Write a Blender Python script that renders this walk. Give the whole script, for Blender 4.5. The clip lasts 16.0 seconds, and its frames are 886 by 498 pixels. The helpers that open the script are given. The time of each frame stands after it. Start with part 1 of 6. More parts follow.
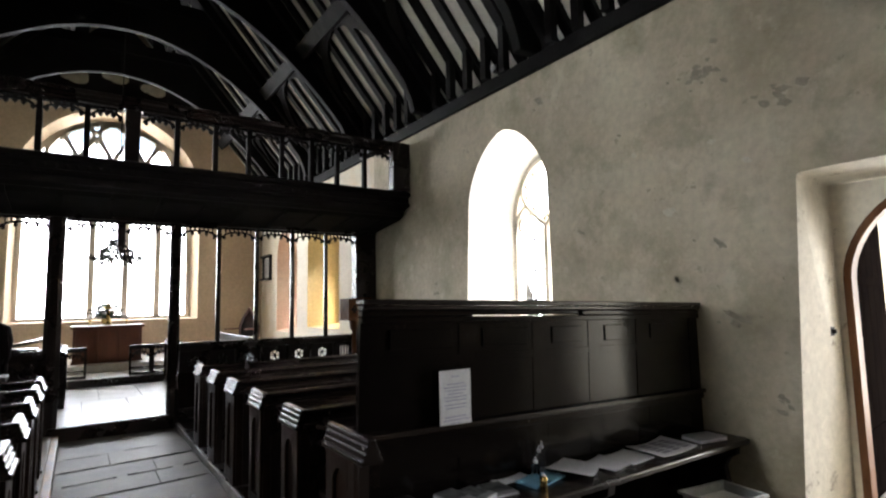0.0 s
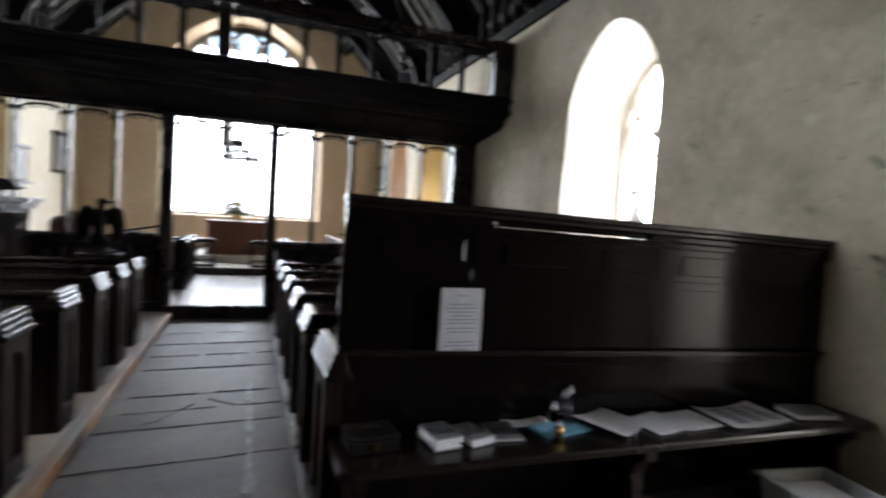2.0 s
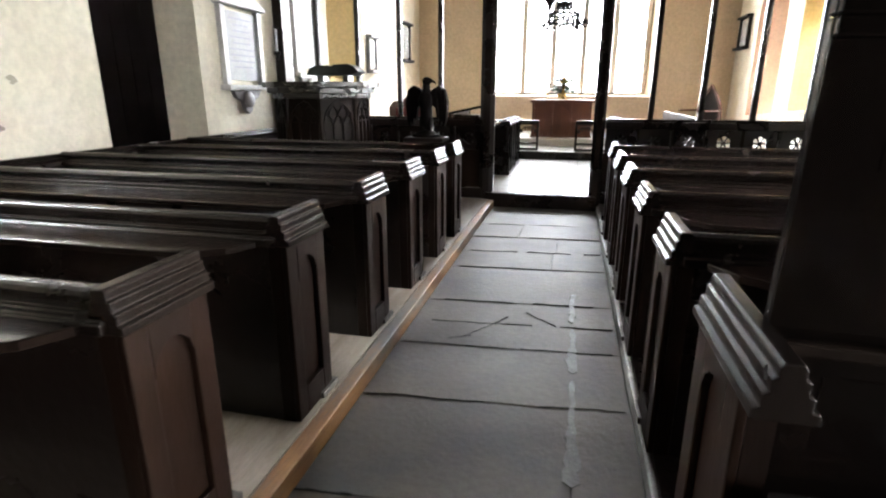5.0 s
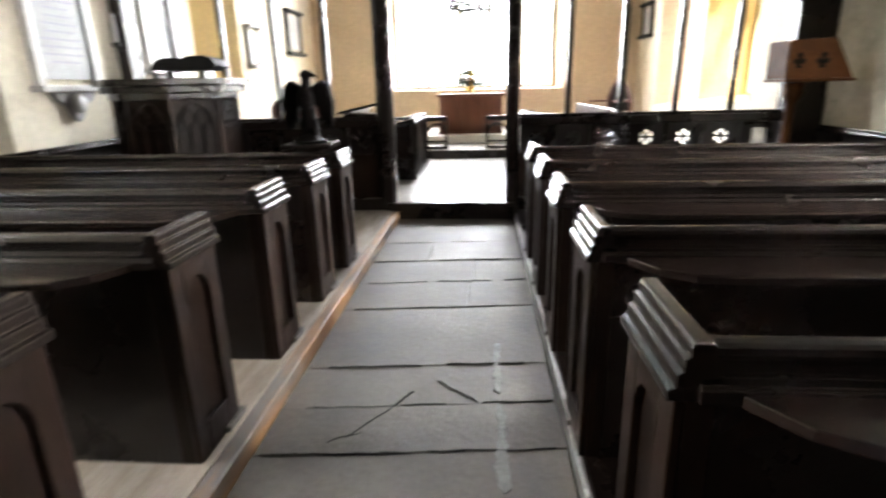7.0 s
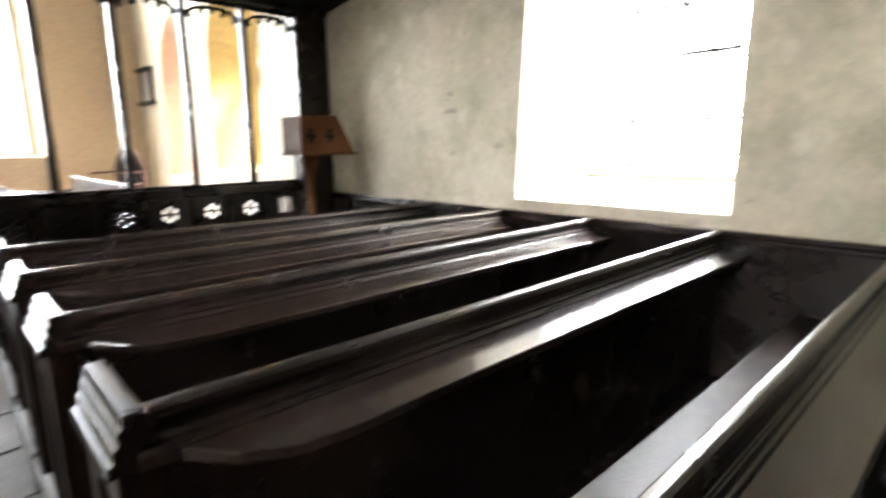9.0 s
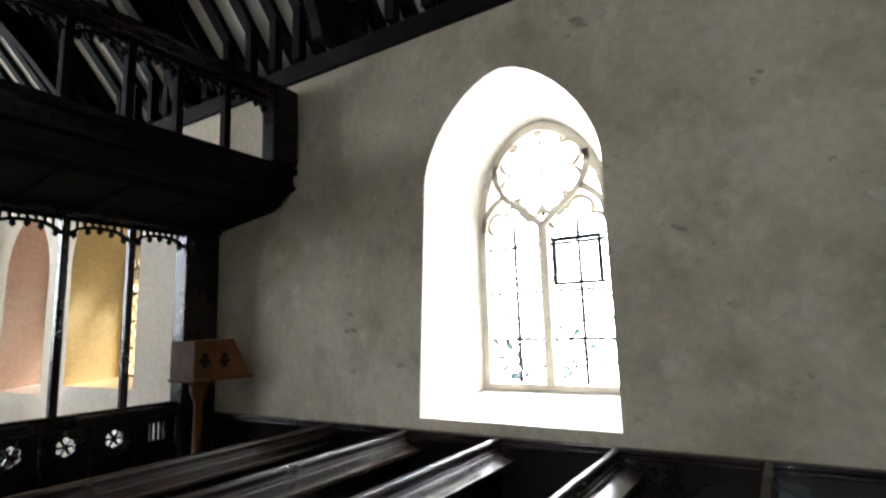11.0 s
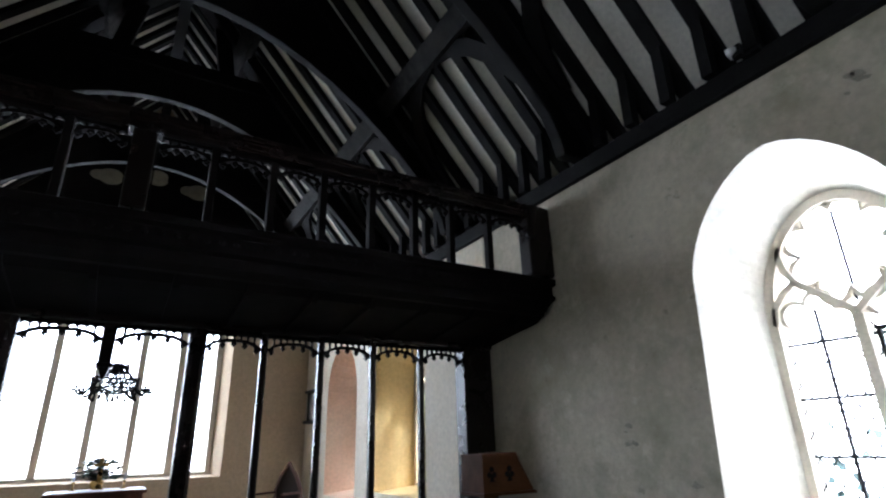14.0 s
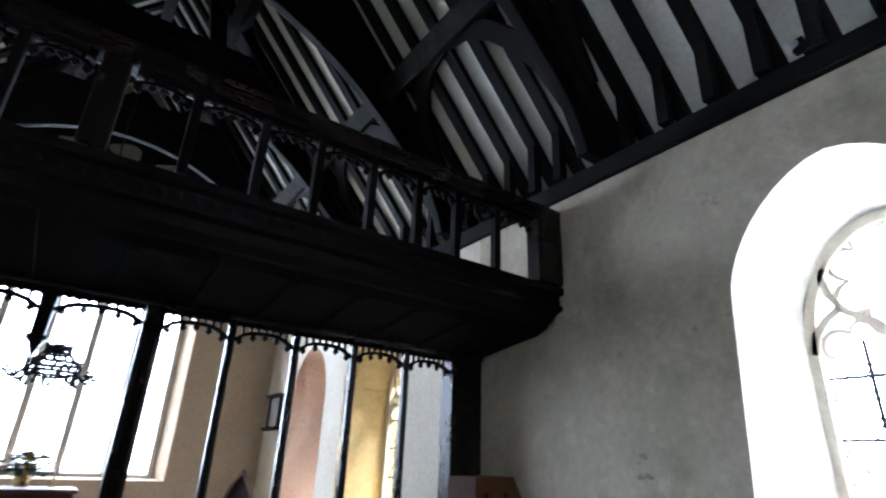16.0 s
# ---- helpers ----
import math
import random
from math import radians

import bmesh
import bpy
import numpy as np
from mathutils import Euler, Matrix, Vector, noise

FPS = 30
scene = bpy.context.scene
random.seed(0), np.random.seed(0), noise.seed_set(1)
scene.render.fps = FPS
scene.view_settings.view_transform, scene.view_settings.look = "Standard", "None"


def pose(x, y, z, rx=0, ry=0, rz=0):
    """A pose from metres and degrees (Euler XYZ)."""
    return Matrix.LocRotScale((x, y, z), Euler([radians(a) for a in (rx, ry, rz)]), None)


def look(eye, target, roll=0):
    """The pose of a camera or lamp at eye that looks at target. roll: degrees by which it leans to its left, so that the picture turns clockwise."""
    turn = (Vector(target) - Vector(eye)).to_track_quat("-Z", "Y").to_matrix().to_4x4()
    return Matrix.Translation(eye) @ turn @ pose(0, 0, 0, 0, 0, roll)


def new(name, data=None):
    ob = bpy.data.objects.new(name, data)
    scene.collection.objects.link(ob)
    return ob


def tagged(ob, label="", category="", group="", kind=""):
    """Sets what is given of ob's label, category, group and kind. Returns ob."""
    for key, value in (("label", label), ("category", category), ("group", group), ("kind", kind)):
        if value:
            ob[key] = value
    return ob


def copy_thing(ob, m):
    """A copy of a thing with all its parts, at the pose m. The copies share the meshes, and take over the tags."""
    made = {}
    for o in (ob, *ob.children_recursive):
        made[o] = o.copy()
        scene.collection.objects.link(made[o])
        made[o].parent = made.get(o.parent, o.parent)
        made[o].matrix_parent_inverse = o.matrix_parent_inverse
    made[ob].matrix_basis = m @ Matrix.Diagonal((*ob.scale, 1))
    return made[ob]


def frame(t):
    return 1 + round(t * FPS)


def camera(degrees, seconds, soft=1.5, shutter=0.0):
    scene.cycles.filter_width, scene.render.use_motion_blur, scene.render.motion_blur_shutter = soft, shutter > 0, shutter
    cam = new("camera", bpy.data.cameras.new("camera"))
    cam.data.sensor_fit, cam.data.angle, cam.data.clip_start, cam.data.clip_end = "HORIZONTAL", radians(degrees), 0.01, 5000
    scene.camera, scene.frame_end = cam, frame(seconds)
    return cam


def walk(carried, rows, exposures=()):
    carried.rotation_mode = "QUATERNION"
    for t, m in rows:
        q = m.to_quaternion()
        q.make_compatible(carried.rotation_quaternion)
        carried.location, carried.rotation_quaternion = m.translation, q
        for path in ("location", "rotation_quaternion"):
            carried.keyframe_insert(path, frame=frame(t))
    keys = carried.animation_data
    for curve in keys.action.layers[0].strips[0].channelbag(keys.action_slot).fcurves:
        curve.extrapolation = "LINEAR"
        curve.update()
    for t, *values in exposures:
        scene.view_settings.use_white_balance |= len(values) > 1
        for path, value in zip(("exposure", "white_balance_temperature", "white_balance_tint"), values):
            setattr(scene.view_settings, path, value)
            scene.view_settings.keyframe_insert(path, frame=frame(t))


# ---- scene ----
cam = camera(79.4, 16.0, soft=2.1, shutter=0.5)
PATH = [
    (0, (0.221, 1.068, 1.347), (1.343, 2.712, 1.543), -1.2),
    (0.5, (0.452, 1.05, 1.317), (1.543, 2.723, 1.423), -0.2),
    (1, (0.646, 1.032, 1.314), (1.712, 2.723, 1.365), 1.2),
    (1.5, (0.815, 1.116, 1.273), (1.906, 2.792, 1.256), 2.7),
    (2, (0.903, 1.222, 1.282), (1.587, 3.099, 1.18), 3.5),
    (2.5, (1.0, 1.307, 1.276), (1.005, 3.299, 1.104), 3.6),
    (3, (1.056, 1.383, 1.265), (0.555, 3.304, 1.028), 2.5),
    (3.5, (1.007, 1.536, 1.195), (0.458, 3.419, 0.804), 1.0),
    (3.7, (0.97, 1.633, 1.188), (0.444, 3.497, 0.692), 0.4),
    (5.8, (0.87, 2.626, 1.165), (0.469, 4.499, 0.589), -0.8),
    (6, (0.874, 2.716, 1.155), (0.483, 4.589, 0.574), -1.2),
    (6.5, (0.884, 2.933, 1.174), (0.507, 4.807, 0.585), -0.4),
    (7, (0.883, 3.094, 1.172), (0.734, 5.002, 0.589), -1.3),
    (7.5, (0.88, 3.255, 1.186), (1.282, 5.14, 0.653), -2.8),
    (8, (0.93, 3.37, 1.169), (1.704, 5.133, 0.628), -1.8),
    (8.5, (1.02, 3.507, 1.185), (2.068, 5.137, 0.69), -2.0),
    (9, (1.035, 3.622, 1.201), (2.386, 5.047, 0.823), -0.6),
    (9.2, (1.017, 3.648, 1.219), (2.525, 4.927, 0.919), -0.6),
    (11.3, (0.78, 3.738, 1.455), (2.434, 4.806, 1.805), -2.5),
    (11.5, (0.77, 3.747, 1.466), (2.362, 4.895, 1.849), -2.5),
    (12, (0.767, 3.77, 1.48), (2.211, 5.081, 1.926), -2.6),
    (12.5, (0.747, 3.75, 1.49), (2.04, 5.163, 2.064), -2.5),
    (13, (0.718, 3.723, 1.495), (1.883, 5.212, 2.149), -2.5),
    (13.5, (0.703, 3.707, 1.46), (1.757, 5.254, 2.165), -1.7),
    (14, (0.678, 3.735, 1.464), (1.653, 5.338, 2.157), -1.7),
    (14.5, (0.689, 3.81, 1.46), (1.607, 5.452, 2.141), -0.6),
    (15, (0.769, 3.955, 1.48), (1.666, 5.609, 2.159), -0.1),
    (15.5, (0.806, 4.089, 1.444), (1.712, 5.72, 2.164), 1.7),
    (16, (0.77, 4.266, 1.447), (1.812, 5.795, 2.206), 2.4),
]
EXPOSURES = [(0.0, 2.85, 6400, 10), (1.5, 2.8, 6250, 10), (2.5, 2.8, 5950, 10), (3.5, 3.05, 6000, 10), (6.0, 4.2, 6600, 10), (9.0, 4.25, 6550, 10), (11.3, 2.25, 6050, 10), (12.0, 2.1, 6000, 10), (12.8, 2.1, 5800, 10), (15.0, 2.5, 5350, 10), (16.0, 2.75, 5250, 10)]
walk(cam, [(t, look(eye, target, roll)) for t, eye, target, roll in PATH], EXPOSURES)

# ---- world and light ----
world = bpy.data.worlds.new("overcast_sky")
scene.world = world
world.use_nodes = True
wn = world.node_tree
sky = wn.nodes.new("ShaderNodeTexSky")
sky.sky_type = "NISHITA"
sky.sun_disc = False
sky.sun_elevation = radians(50)
sky.sun_rotation = radians(140)
sky.dust_density = 5.0
wn.links.new(sky.outputs[0], wn.nodes["Background"].inputs[0])
wn.nodes["Background"].inputs[1].default_value = 0.15


def lamp(name, kind, m, energy, colour=(1, 1, 1), size=1.0, size_y=1.0):
    data = bpy.data.lights.new(name, kind)
    data.energy, data.color = energy, colour
    if kind == "AREA":
        data.shape, data.size, data.size_y = "RECTANGLE", size, size_y
    ob = new(name, data)
    ob.matrix_world = m
    return ob


sun = lamp("sun", "SUN", look((6, -4, 9), (0, 2, 0)), 1.2, (1.0, 0.95, 0.87))
sun.data.angle = radians(12)
# daylight standing in the window and porch openings
lamp("east_window_daylight", "AREA", look((0.72, 14.6, 3.2), (0.72, 8, 1.6)), 80, (0.97, 0.98, 1.0), 3.2, 4.2)
lamp("south_window_daylight", "AREA", look((5.0, 5.4, 2.12), (1.5, 5.2, 0.95)), 62, (0.98, 0.99, 1.0), 1.7, 2.6)
lamp("north_window_daylight", "AREA", look((-3.55, 3.75, 2.3), (0, 3.6, 1.2)), 22, (0.97, 0.99, 1.0), 1.0, 1.8)
lamp("porch_daylight", "AREA", look((6.9, 1.55, 1.15), (3.9, 2.0, 0.8)), 42, (1.0, 0.98, 0.94), 2.0, 2.1)


# ---- materials ----
def mat(name, base, other=None, rough=0.6, scale=3.0, fine=40.0, bump=0.15, metal=0.0, contrast=(0.35, 0.65), spec=0.5, stain=None, stain_scale=1.2, stain_edge=(0.58, 0.7), stretch=(1, 1, 1), rough_var=0.12):
    """A two-scale surface: a slow drift between two colours, fine grain, an optional stain and a fine relief."""
    m = bpy.data.materials.new(name)
    m.use_nodes = True
    nt = m.node_tree
    N, L = nt.nodes, nt.links
    b = N["Principled BSDF"]
    b.inputs["Metallic"].default_value = metal
    b.inputs["Specular IOR Level"].default_value = spec
    tc = N.new("ShaderNodeTexCoord")
    mp = N.new("ShaderNodeMapping")
    mp.inputs["Scale"].default_value = stretch
    L.new(tc.outputs["Object"], mp.inputs[0])
    info = N.new("ShaderNodeObjectInfo")
    addv = N.new("ShaderNodeVectorMath")
    addv.operation = "ADD"
    wide = N.new("ShaderNodeVectorMath")
    wide.operation = "SCALE"
    wide.inputs["Scale"].default_value = 17.0
    comb = N.new("ShaderNodeCombineXYZ")
    for k in range(3):
        L.new(info.outputs["Random"], comb.inputs[k])
    L.new(comb.outputs[0], wide.inputs[0])
    L.new(mp.outputs[0], addv.inputs[0])
    L.new(wide.outputs[0], addv.inputs[1])
    def nz(sc, detail, rgh=0.6):
        n = N.new("ShaderNodeTexNoise")
        n.inputs["Scale"].default_value, n.inputs["Detail"].default_value, n.inputs["Roughness"].default_value = sc, detail, rgh
        L.new(addv.outputs[0], n.inputs["Vector"])
        return n
    def ramp(src, a, c):
        r = N.new("ShaderNodeMapRange")
        r.inputs["From Min"].default_value, r.inputs["From Max"].default_value = a, c
        L.new(src, r.inputs["Value"])
        return r.outputs[0]
    def mix(f, a, c):
        x = N.new("ShaderNodeMix")
        x.data_type = "RGBA"
        L.new(f, x.inputs["Factor"])
        for sock, v in ((x.inputs["A"], a), (x.inputs["B"], c)):
            if isinstance(v, tuple):
                sock.default_value = (*v, 1)
            else:
                L.new(v, sock)
        return x.outputs["Result"]
    n1, n2 = nz(scale, 6), nz(fine, 4)
    other = other or tuple(c * 0.7 for c in base)
    col = mix(ramp(n1.outputs[0], *contrast), tuple(base), tuple(other))
    g = N.new("ShaderNodeMix")
    g.data_type, g.blend_type = "RGBA", "MULTIPLY"
    g.inputs["Factor"].default_value = 0.35
    L.new(col, g.inputs["A"])
    gr = N.new("ShaderNodeMapRange")
    gr.inputs["From Min"].default_value, gr.inputs["From Max"].default_value, gr.inputs["To Min"].default_value = 0.3, 0.7, 0.45
    L.new(n2.outputs[0], gr.inputs["Value"])
    L.new(gr.outputs[0], g.inputs["B"])
    col = g.outputs["Result"]
    if stain:
        n3 = nz(stain_scale, 8, 0.68)
        col = mix(ramp(n3.outputs[0], *stain_edge), col, tuple(stain))
    L.new(col, b.inputs["Base Color"])
    rr = N.new("ShaderNodeMapRange")
    rr.inputs["To Min"].default_value, rr.inputs["To Max"].default_value = rough - rough_var, rough + rough_var
    L.new(n1.outputs[0], rr.inputs["Value"])
    L.new(rr.outputs[0], b.inputs["Roughness"])
    bp = N.new("ShaderNodeBump")
    bp.inputs["Strength"].default_value, bp.inputs["Distance"].default_value = bump, 0.02
    L.new(n2.outputs[0], bp.inputs["Height"])
    L.new(bp.outputs[0], b.inputs["Normal"])
    return m


def weather(m):
    """Adds to an old limewash: soft vertical runs, pale scuffs, and small dark pits where it has flaked."""
    N, L = m.node_tree.nodes, m.node_tree.links
    b = N["Principled BSDF"]
    col = b.inputs["Base Color"].links[0].from_socket
    tc = N.new("ShaderNodeTexCoord")
    for stretch, scale, detail, lo, hi, tint, amount in (((1, 1, 0.28), 2.6, 5, 0.52, 0.72, (0.40, 0.36, 0.26), 0.40), ((1, 1, 1), 4.5, 9, 0.56, 0.68, (0.70, 0.65, 0.53), 0.45), ((1, 1, 1.3), 6.5, 10, 0.635, 0.69, (0.22, 0.20, 0.14), 0.55), ((1, 1, 1), 22, 6, 0.68, 0.73, (0.16, 0.145, 0.10), 0.6)):
        mp = N.new("ShaderNodeMapping")
        mp.inputs["Scale"].default_value = stretch
        L.new(tc.outputs["Object"], mp.inputs[0])
        n = N.new("ShaderNodeTexNoise")
        n.inputs["Scale"].default_value, n.inputs["Detail"].default_value, n.inputs["Roughness"].default_value = scale, detail, 0.65
        L.new(mp.outputs[0], n.inputs["Vector"])
        f = N.new("ShaderNodeMapRange")
        f.inputs["From Min"].default_value, f.inputs["From Max"].default_value, f.inputs["To Max"].default_value = lo, hi, amount
        L.new(n.outputs[0], f.inputs["Value"])
        x = N.new("ShaderNodeMix")
        x.data_type = "RGBA"
        L.new(f.outputs[0], x.inputs["Factor"])
        L.new(col, x.inputs["A"])
        x.inputs["B"].default_value = (*tint, 1)
        col = x.outputs["Result"]
    L.new(col, b.inputs["Base Color"])


OAK = mat("dark_oak", (0.019, 0.0125, 0.010), (0.012, 0.008, 0.007), 0.28, 2.0, 30, 0.10, stretch=(1, 1, 1), stain=(0.016, 0.010, 0.0075), stain_scale=3, spec=0.4)
POLISHED = mat("hand_polished_oak", (0.022, 0.014, 0.011), (0.015, 0.0095, 0.008), 0.18, 2.0, 26, 0.02, spec=0.62, stain=(0.022, 0.014, 0.010), stain_scale=3, rough_var=0.05)
VARNISH = mat("varnished_black_oak", (0.008, 0.006, 0.0055), (0.006, 0.0045, 0.004), 0.15, 1.5, 26, 0.03, spec=0.24, stain=(0.011, 0.008, 0.007), stain_scale=3, rough_var=0.05)
OAK_WORN = mat("worn_oak_edge", (0.020, 0.013, 0.010), (0.012, 0.008, 0.007), 0.25, 3.0, 60, 0.05, spec=0.50, stain=(0.045, 0.036, 0.029), stain_scale=6, stain_edge=(0.6, 0.8), rough_var=0.08)
OAK_END = mat("brown_oak", (0.020, 0.0095, 0.006), (0.011, 0.0058, 0.004), 0.48, 2.5, 40, 0.12, spec=0.16, stretch=(3, 3, 0.6), stain=(0.024, 0.0125, 0.008), stain_scale=4)
ROOF_OAK = mat("roof_timber", (0.011, 0.010, 0.0095), (0.007, 0.0062, 0.006), 0.8, 3.0, 30, 0.3, spec=0.15)
ROOF_WORN = mat("weathered_purlin_oak", (0.022, 0.020, 0.0175), (0.006, 0.0055, 0.005), 0.85, 9.0, 50, 0.4, spec=0.15, stretch=(1, 1, 1))
ROOF_PLASTER = mat("roof_limewash", (0.80, 0.78, 0.70), (0.68, 0.66, 0.58), 0.9, 1.5, 30, 0.12)
PLASTER = mat("limewashed_plaster", (0.64, 0.57, 0.44), (0.44, 0.385, 0.285), 0.9, 0.8, 18, 0.35, contrast=(0.38, 0.62), stain=(0.30, 0.275, 0.185), stain_scale=1.9, stain_edge=(0.50, 0.72))
weather(PLASTER)
PLASTER_NORTH = mat("cream_limewash", (0.72, 0.67, 0.55), (0.62, 0.57, 0.45), 0.9, 0.9, 18, 0.3, stain=(0.50, 0.47, 0.37), stain_scale=2.4, stain_edge=(0.58, 0.78))
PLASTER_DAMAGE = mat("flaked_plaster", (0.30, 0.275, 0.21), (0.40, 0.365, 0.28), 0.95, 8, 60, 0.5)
REVEAL_CLEAN = mat("fresh_white_reveal", (0.86, 0.83, 0.76), (0.80, 0.77, 0.69), 0.85, 2.0, 20, 0.15)
REVEAL = mat("white_reveal_plaster", (0.86, 0.82, 0.73), (0.80, 0.75, 0.66), 0.85, 2.0, 20, 0.2, stain=(0.40, 0.36, 0.30), stain_scale=5.0, stain_edge=(0.60, 0.67))
CHANCEL = mat("chancel_plaster", (0.78, 0.72, 0.60), (0.70, 0.62, 0.48), 0.9, 1.1, 20, 0.15, stain=(0.62, 0.50, 0.30), stain_scale=0.9, stain_edge=(0.52, 0.72))
EASTWALL = mat("ochre_limewash", (0.68, 0.54, 0.37), (0.62, 0.48, 0.33), 0.9, 1.0, 22, 0.15)
YELLOW = mat("yellow_limewash", (0.74, 0.60, 0.35), (0.68, 0.54, 0.30), 0.9, 1.2, 22, 0.12)
# plaster with the stained-glass light painted in as pink
PINK = mat("pink_lit_plaster", (0.76, 0.50, 0.36), (0.74, 0.56, 0.42), 0.9, 1.2, 22, 0.12)
STONE = mat("window_stone", (0.80, 0.74, 0.63), (0.70, 0.62, 0.51), 0.85, 5, 40, 0.3)
FLAG = mat("sandstone_flag", (0.135, 0.114, 0.090), (0.088, 0.078, 0.066), 0.66, 1.6, 34, 0.16, spec=0.28, contrast=(0.32, 0.68), stain=(0.070, 0.069, 0.068), stain_scale=2.2, stain_edge=(0.50, 0.74))
JOINT_DARK = mat("open_joint_dirt", (0.035, 0.032, 0.029), (0.022, 0.020, 0.018), 0.95, 6, 60, 0.3)
JOINT = mat("floor_mortar", (0.125, 0.12, 0.108), (0.085, 0.08, 0.072), 0.9, 6, 60, 0.4)
TILE = mat("pale_chancel_stone", (0.50, 0.48, 0.44), (0.40, 0.38, 0.34), 0.32, 1.6, 40, 0.08)
BARE = mat("bare_floor_board", (0.40, 0.34, 0.28), (0.28, 0.23, 0.18), 0.7, 5, 60, 0.2, stretch=(3, 0.5, 3))
KERB_WOOD = mat("orange_pine_kerb", (0.40, 0.20, 0.075), (0.26, 0.14, 0.06), 0.5, 4, 40, 0.15, stretch=(3, 0.5, 3), stain=(0.17, 0.155, 0.14), stain_scale=2.0, stain_edge=(0.47, 0.64))
KERB_STONE = mat("worn_stone_kerb", (0.28, 0.27, 0.25), (0.15, 0.14, 0.13), 0.4, 6, 50, 0.3, stain=(0.5, 0.48, 0.45), stain_scale=7, stain_edge=(0.6, 0.75))
FRAME_OAK = mat("orange_frame_oak", (0.20, 0.085, 0.035), (0.11, 0.045, 0.018), 0.6, 3, 50, 0.1, spec=0.2, stretch=(3, 3, 0.6))
LECT = mat("light_oak", (0.095, 0.033, 0.010), (0.065, 0.022, 0.007), 0.7, 3, 50, 0.1, spec=0.12, stretch=(1, 3, 3))
MAHOG = mat("red_brown_oak", (0.13, 0.045, 0.025), (0.08, 0.03, 0.018), 0.42, 3, 40, 0.1, stretch=(3, 3, 0.6))
SLAB = mat("grey_veined_slab", (0.36, 0.37, 0.38), (0.28, 0.29, 0.30), 0.5, 3, 40, 0.05)
MARBLE = mat("white_marble", (0.56, 0.56, 0.55), (0.46, 0.46, 0.45), 0.4, 3, 40, 0.05)
MARBLE_GREY = mat("grey_marble", (0.30, 0.30, 0.31), (0.22, 0.22, 0.23), 0.4, 3, 40, 0.08)
BLACK = mat("black_slate", (0.010, 0.010, 0.011), (0.014, 0.014, 0.014), 0.5, 3, 40, 0.05, spec=0.25)
# near-black and sheenless: the doorways' shade is put into the colour
SHADE_DOOR = mat("shaded_door_oak", (0.006, 0.0045, 0.004), (0.004, 0.003, 0.003), 0.95, 3, 40, 0.1, spec=0.0, rough_var=0.04)
COVER = mat("printed_cover", (0.03, 0.032, 0.035), (0.14, 0.14, 0.14), 0.5, 30, 80, 0.0, contrast=(0.42, 0.58))
INK = mat("faded_ink", (0.30, 0.30, 0.36), (0.26, 0.26, 0.32), 0.8, 20, 60, 0.0)
INK_BLUE = mat("blue_ink", (0.40, 0.40, 0.58), (0.36, 0.36, 0.54), 0.8, 20, 60, 0.0)
PAPER = mat("white_paper", (0.78, 0.79, 0.84), (0.72, 0.73, 0.78), 0.7, 5, 60, 0.03)
IRON = mat("black_iron", (0.012, 0.012, 0.012), (0.02, 0.018, 0.016), 0.5, 8, 60, 0.2, metal=0.6)
LEAD = mat("lead_came", (0.10, 0.10, 0.105), (0.07, 0.07, 0.075), 0.5, 8, 60, 0.2, metal=0.7)
BRASS = mat("brass", (0.70, 0.48, 0.18), (0.55, 0.36, 0.12), 0.28, 8, 60, 0.05, metal=1.0)
LEAF = mat("green_leaf", (0.10, 0.13, 0.10), (0.08, 0.12, 0.085), 0.5, 8, 60, 0.1)
THIN_LEAF = bpy.data.materials.new("backlit_leaf")
THIN_LEAF.use_nodes = True
leaf_glow = THIN_LEAF.node_tree.nodes.new("ShaderNodeBsdfTranslucent")
leaf_glow.inputs["Color"].default_value = (0.075, 0.105, 0.100, 1)
THIN_LEAF.node_tree.links.new(leaf_glow.outputs[0], THIN_LEAF.node_tree.nodes["Material Output"].inputs["Surface"])
PETAL = mat("pale_petal", (0.75, 0.72, 0.62), (0.7, 0.55, 0.5), 0.6, 9, 60, 0.05)
BLUE = mat("blue_cloth", (0.22, 0.48, 0.66), (0.16, 0.38, 0.55), 0.8, 6, 60, 0.2)
PLASTIC = mat("translucent_plastic", (0.55, 0.57, 0.58), (0.48, 0.5, 0.5), 0.35, 4, 50, 0.05)
GRASS = mat("churchyard_grass", (0.10, 0.13, 0.06), (0.13, 0.14, 0.08), 0.9, 0.6, 12, 0.5)
LIMEPATCH = mat("pale_limewash_patch", (0.70, 0.66, 0.55), (0.62, 0.58, 0.47), 0.95, 9, 60, 0.3)
# darker, duller version of the dark oak
SOFFIT = mat("matt_near_black", (0.010, 0.0075, 0.007), (0.007, 0.0053, 0.005), 0.75, 3, 30, 0.15, spec=0.1)
# pale tone paints in the foot blocks' glossy reflection
SHEEN_BLOCK = mat("worn_sheen_block", (0.16, 0.145, 0.13), (0.07, 0.06, 0.052), 0.3, 8, 60, 0.2)
LIME_MARK = mat("pale_lime_stain", (0.175, 0.162, 0.142), (0.105, 0.095, 0.082), 0.6, 14, 60, 0.2)
RED = mat("red_leather", (0.20, 0.03, 0.025), (0.13, 0.02, 0.02), 0.45, 6, 50, 0.1)


def glass(name, colour=(1, 1, 1), rough=0.05):
    m = bpy.data.materials.new(name)
    m.use_nodes = True
    b = m.node_tree.nodes["Principled BSDF"]
    b.inputs["Base Color"].default_value = (*colour, 1)
    b.inputs["Transmission Weight"].default_value = 1.0
    b.inputs["Roughness"].default_value = rough
    b.inputs["IOR"].default_value = 1.1
    return m


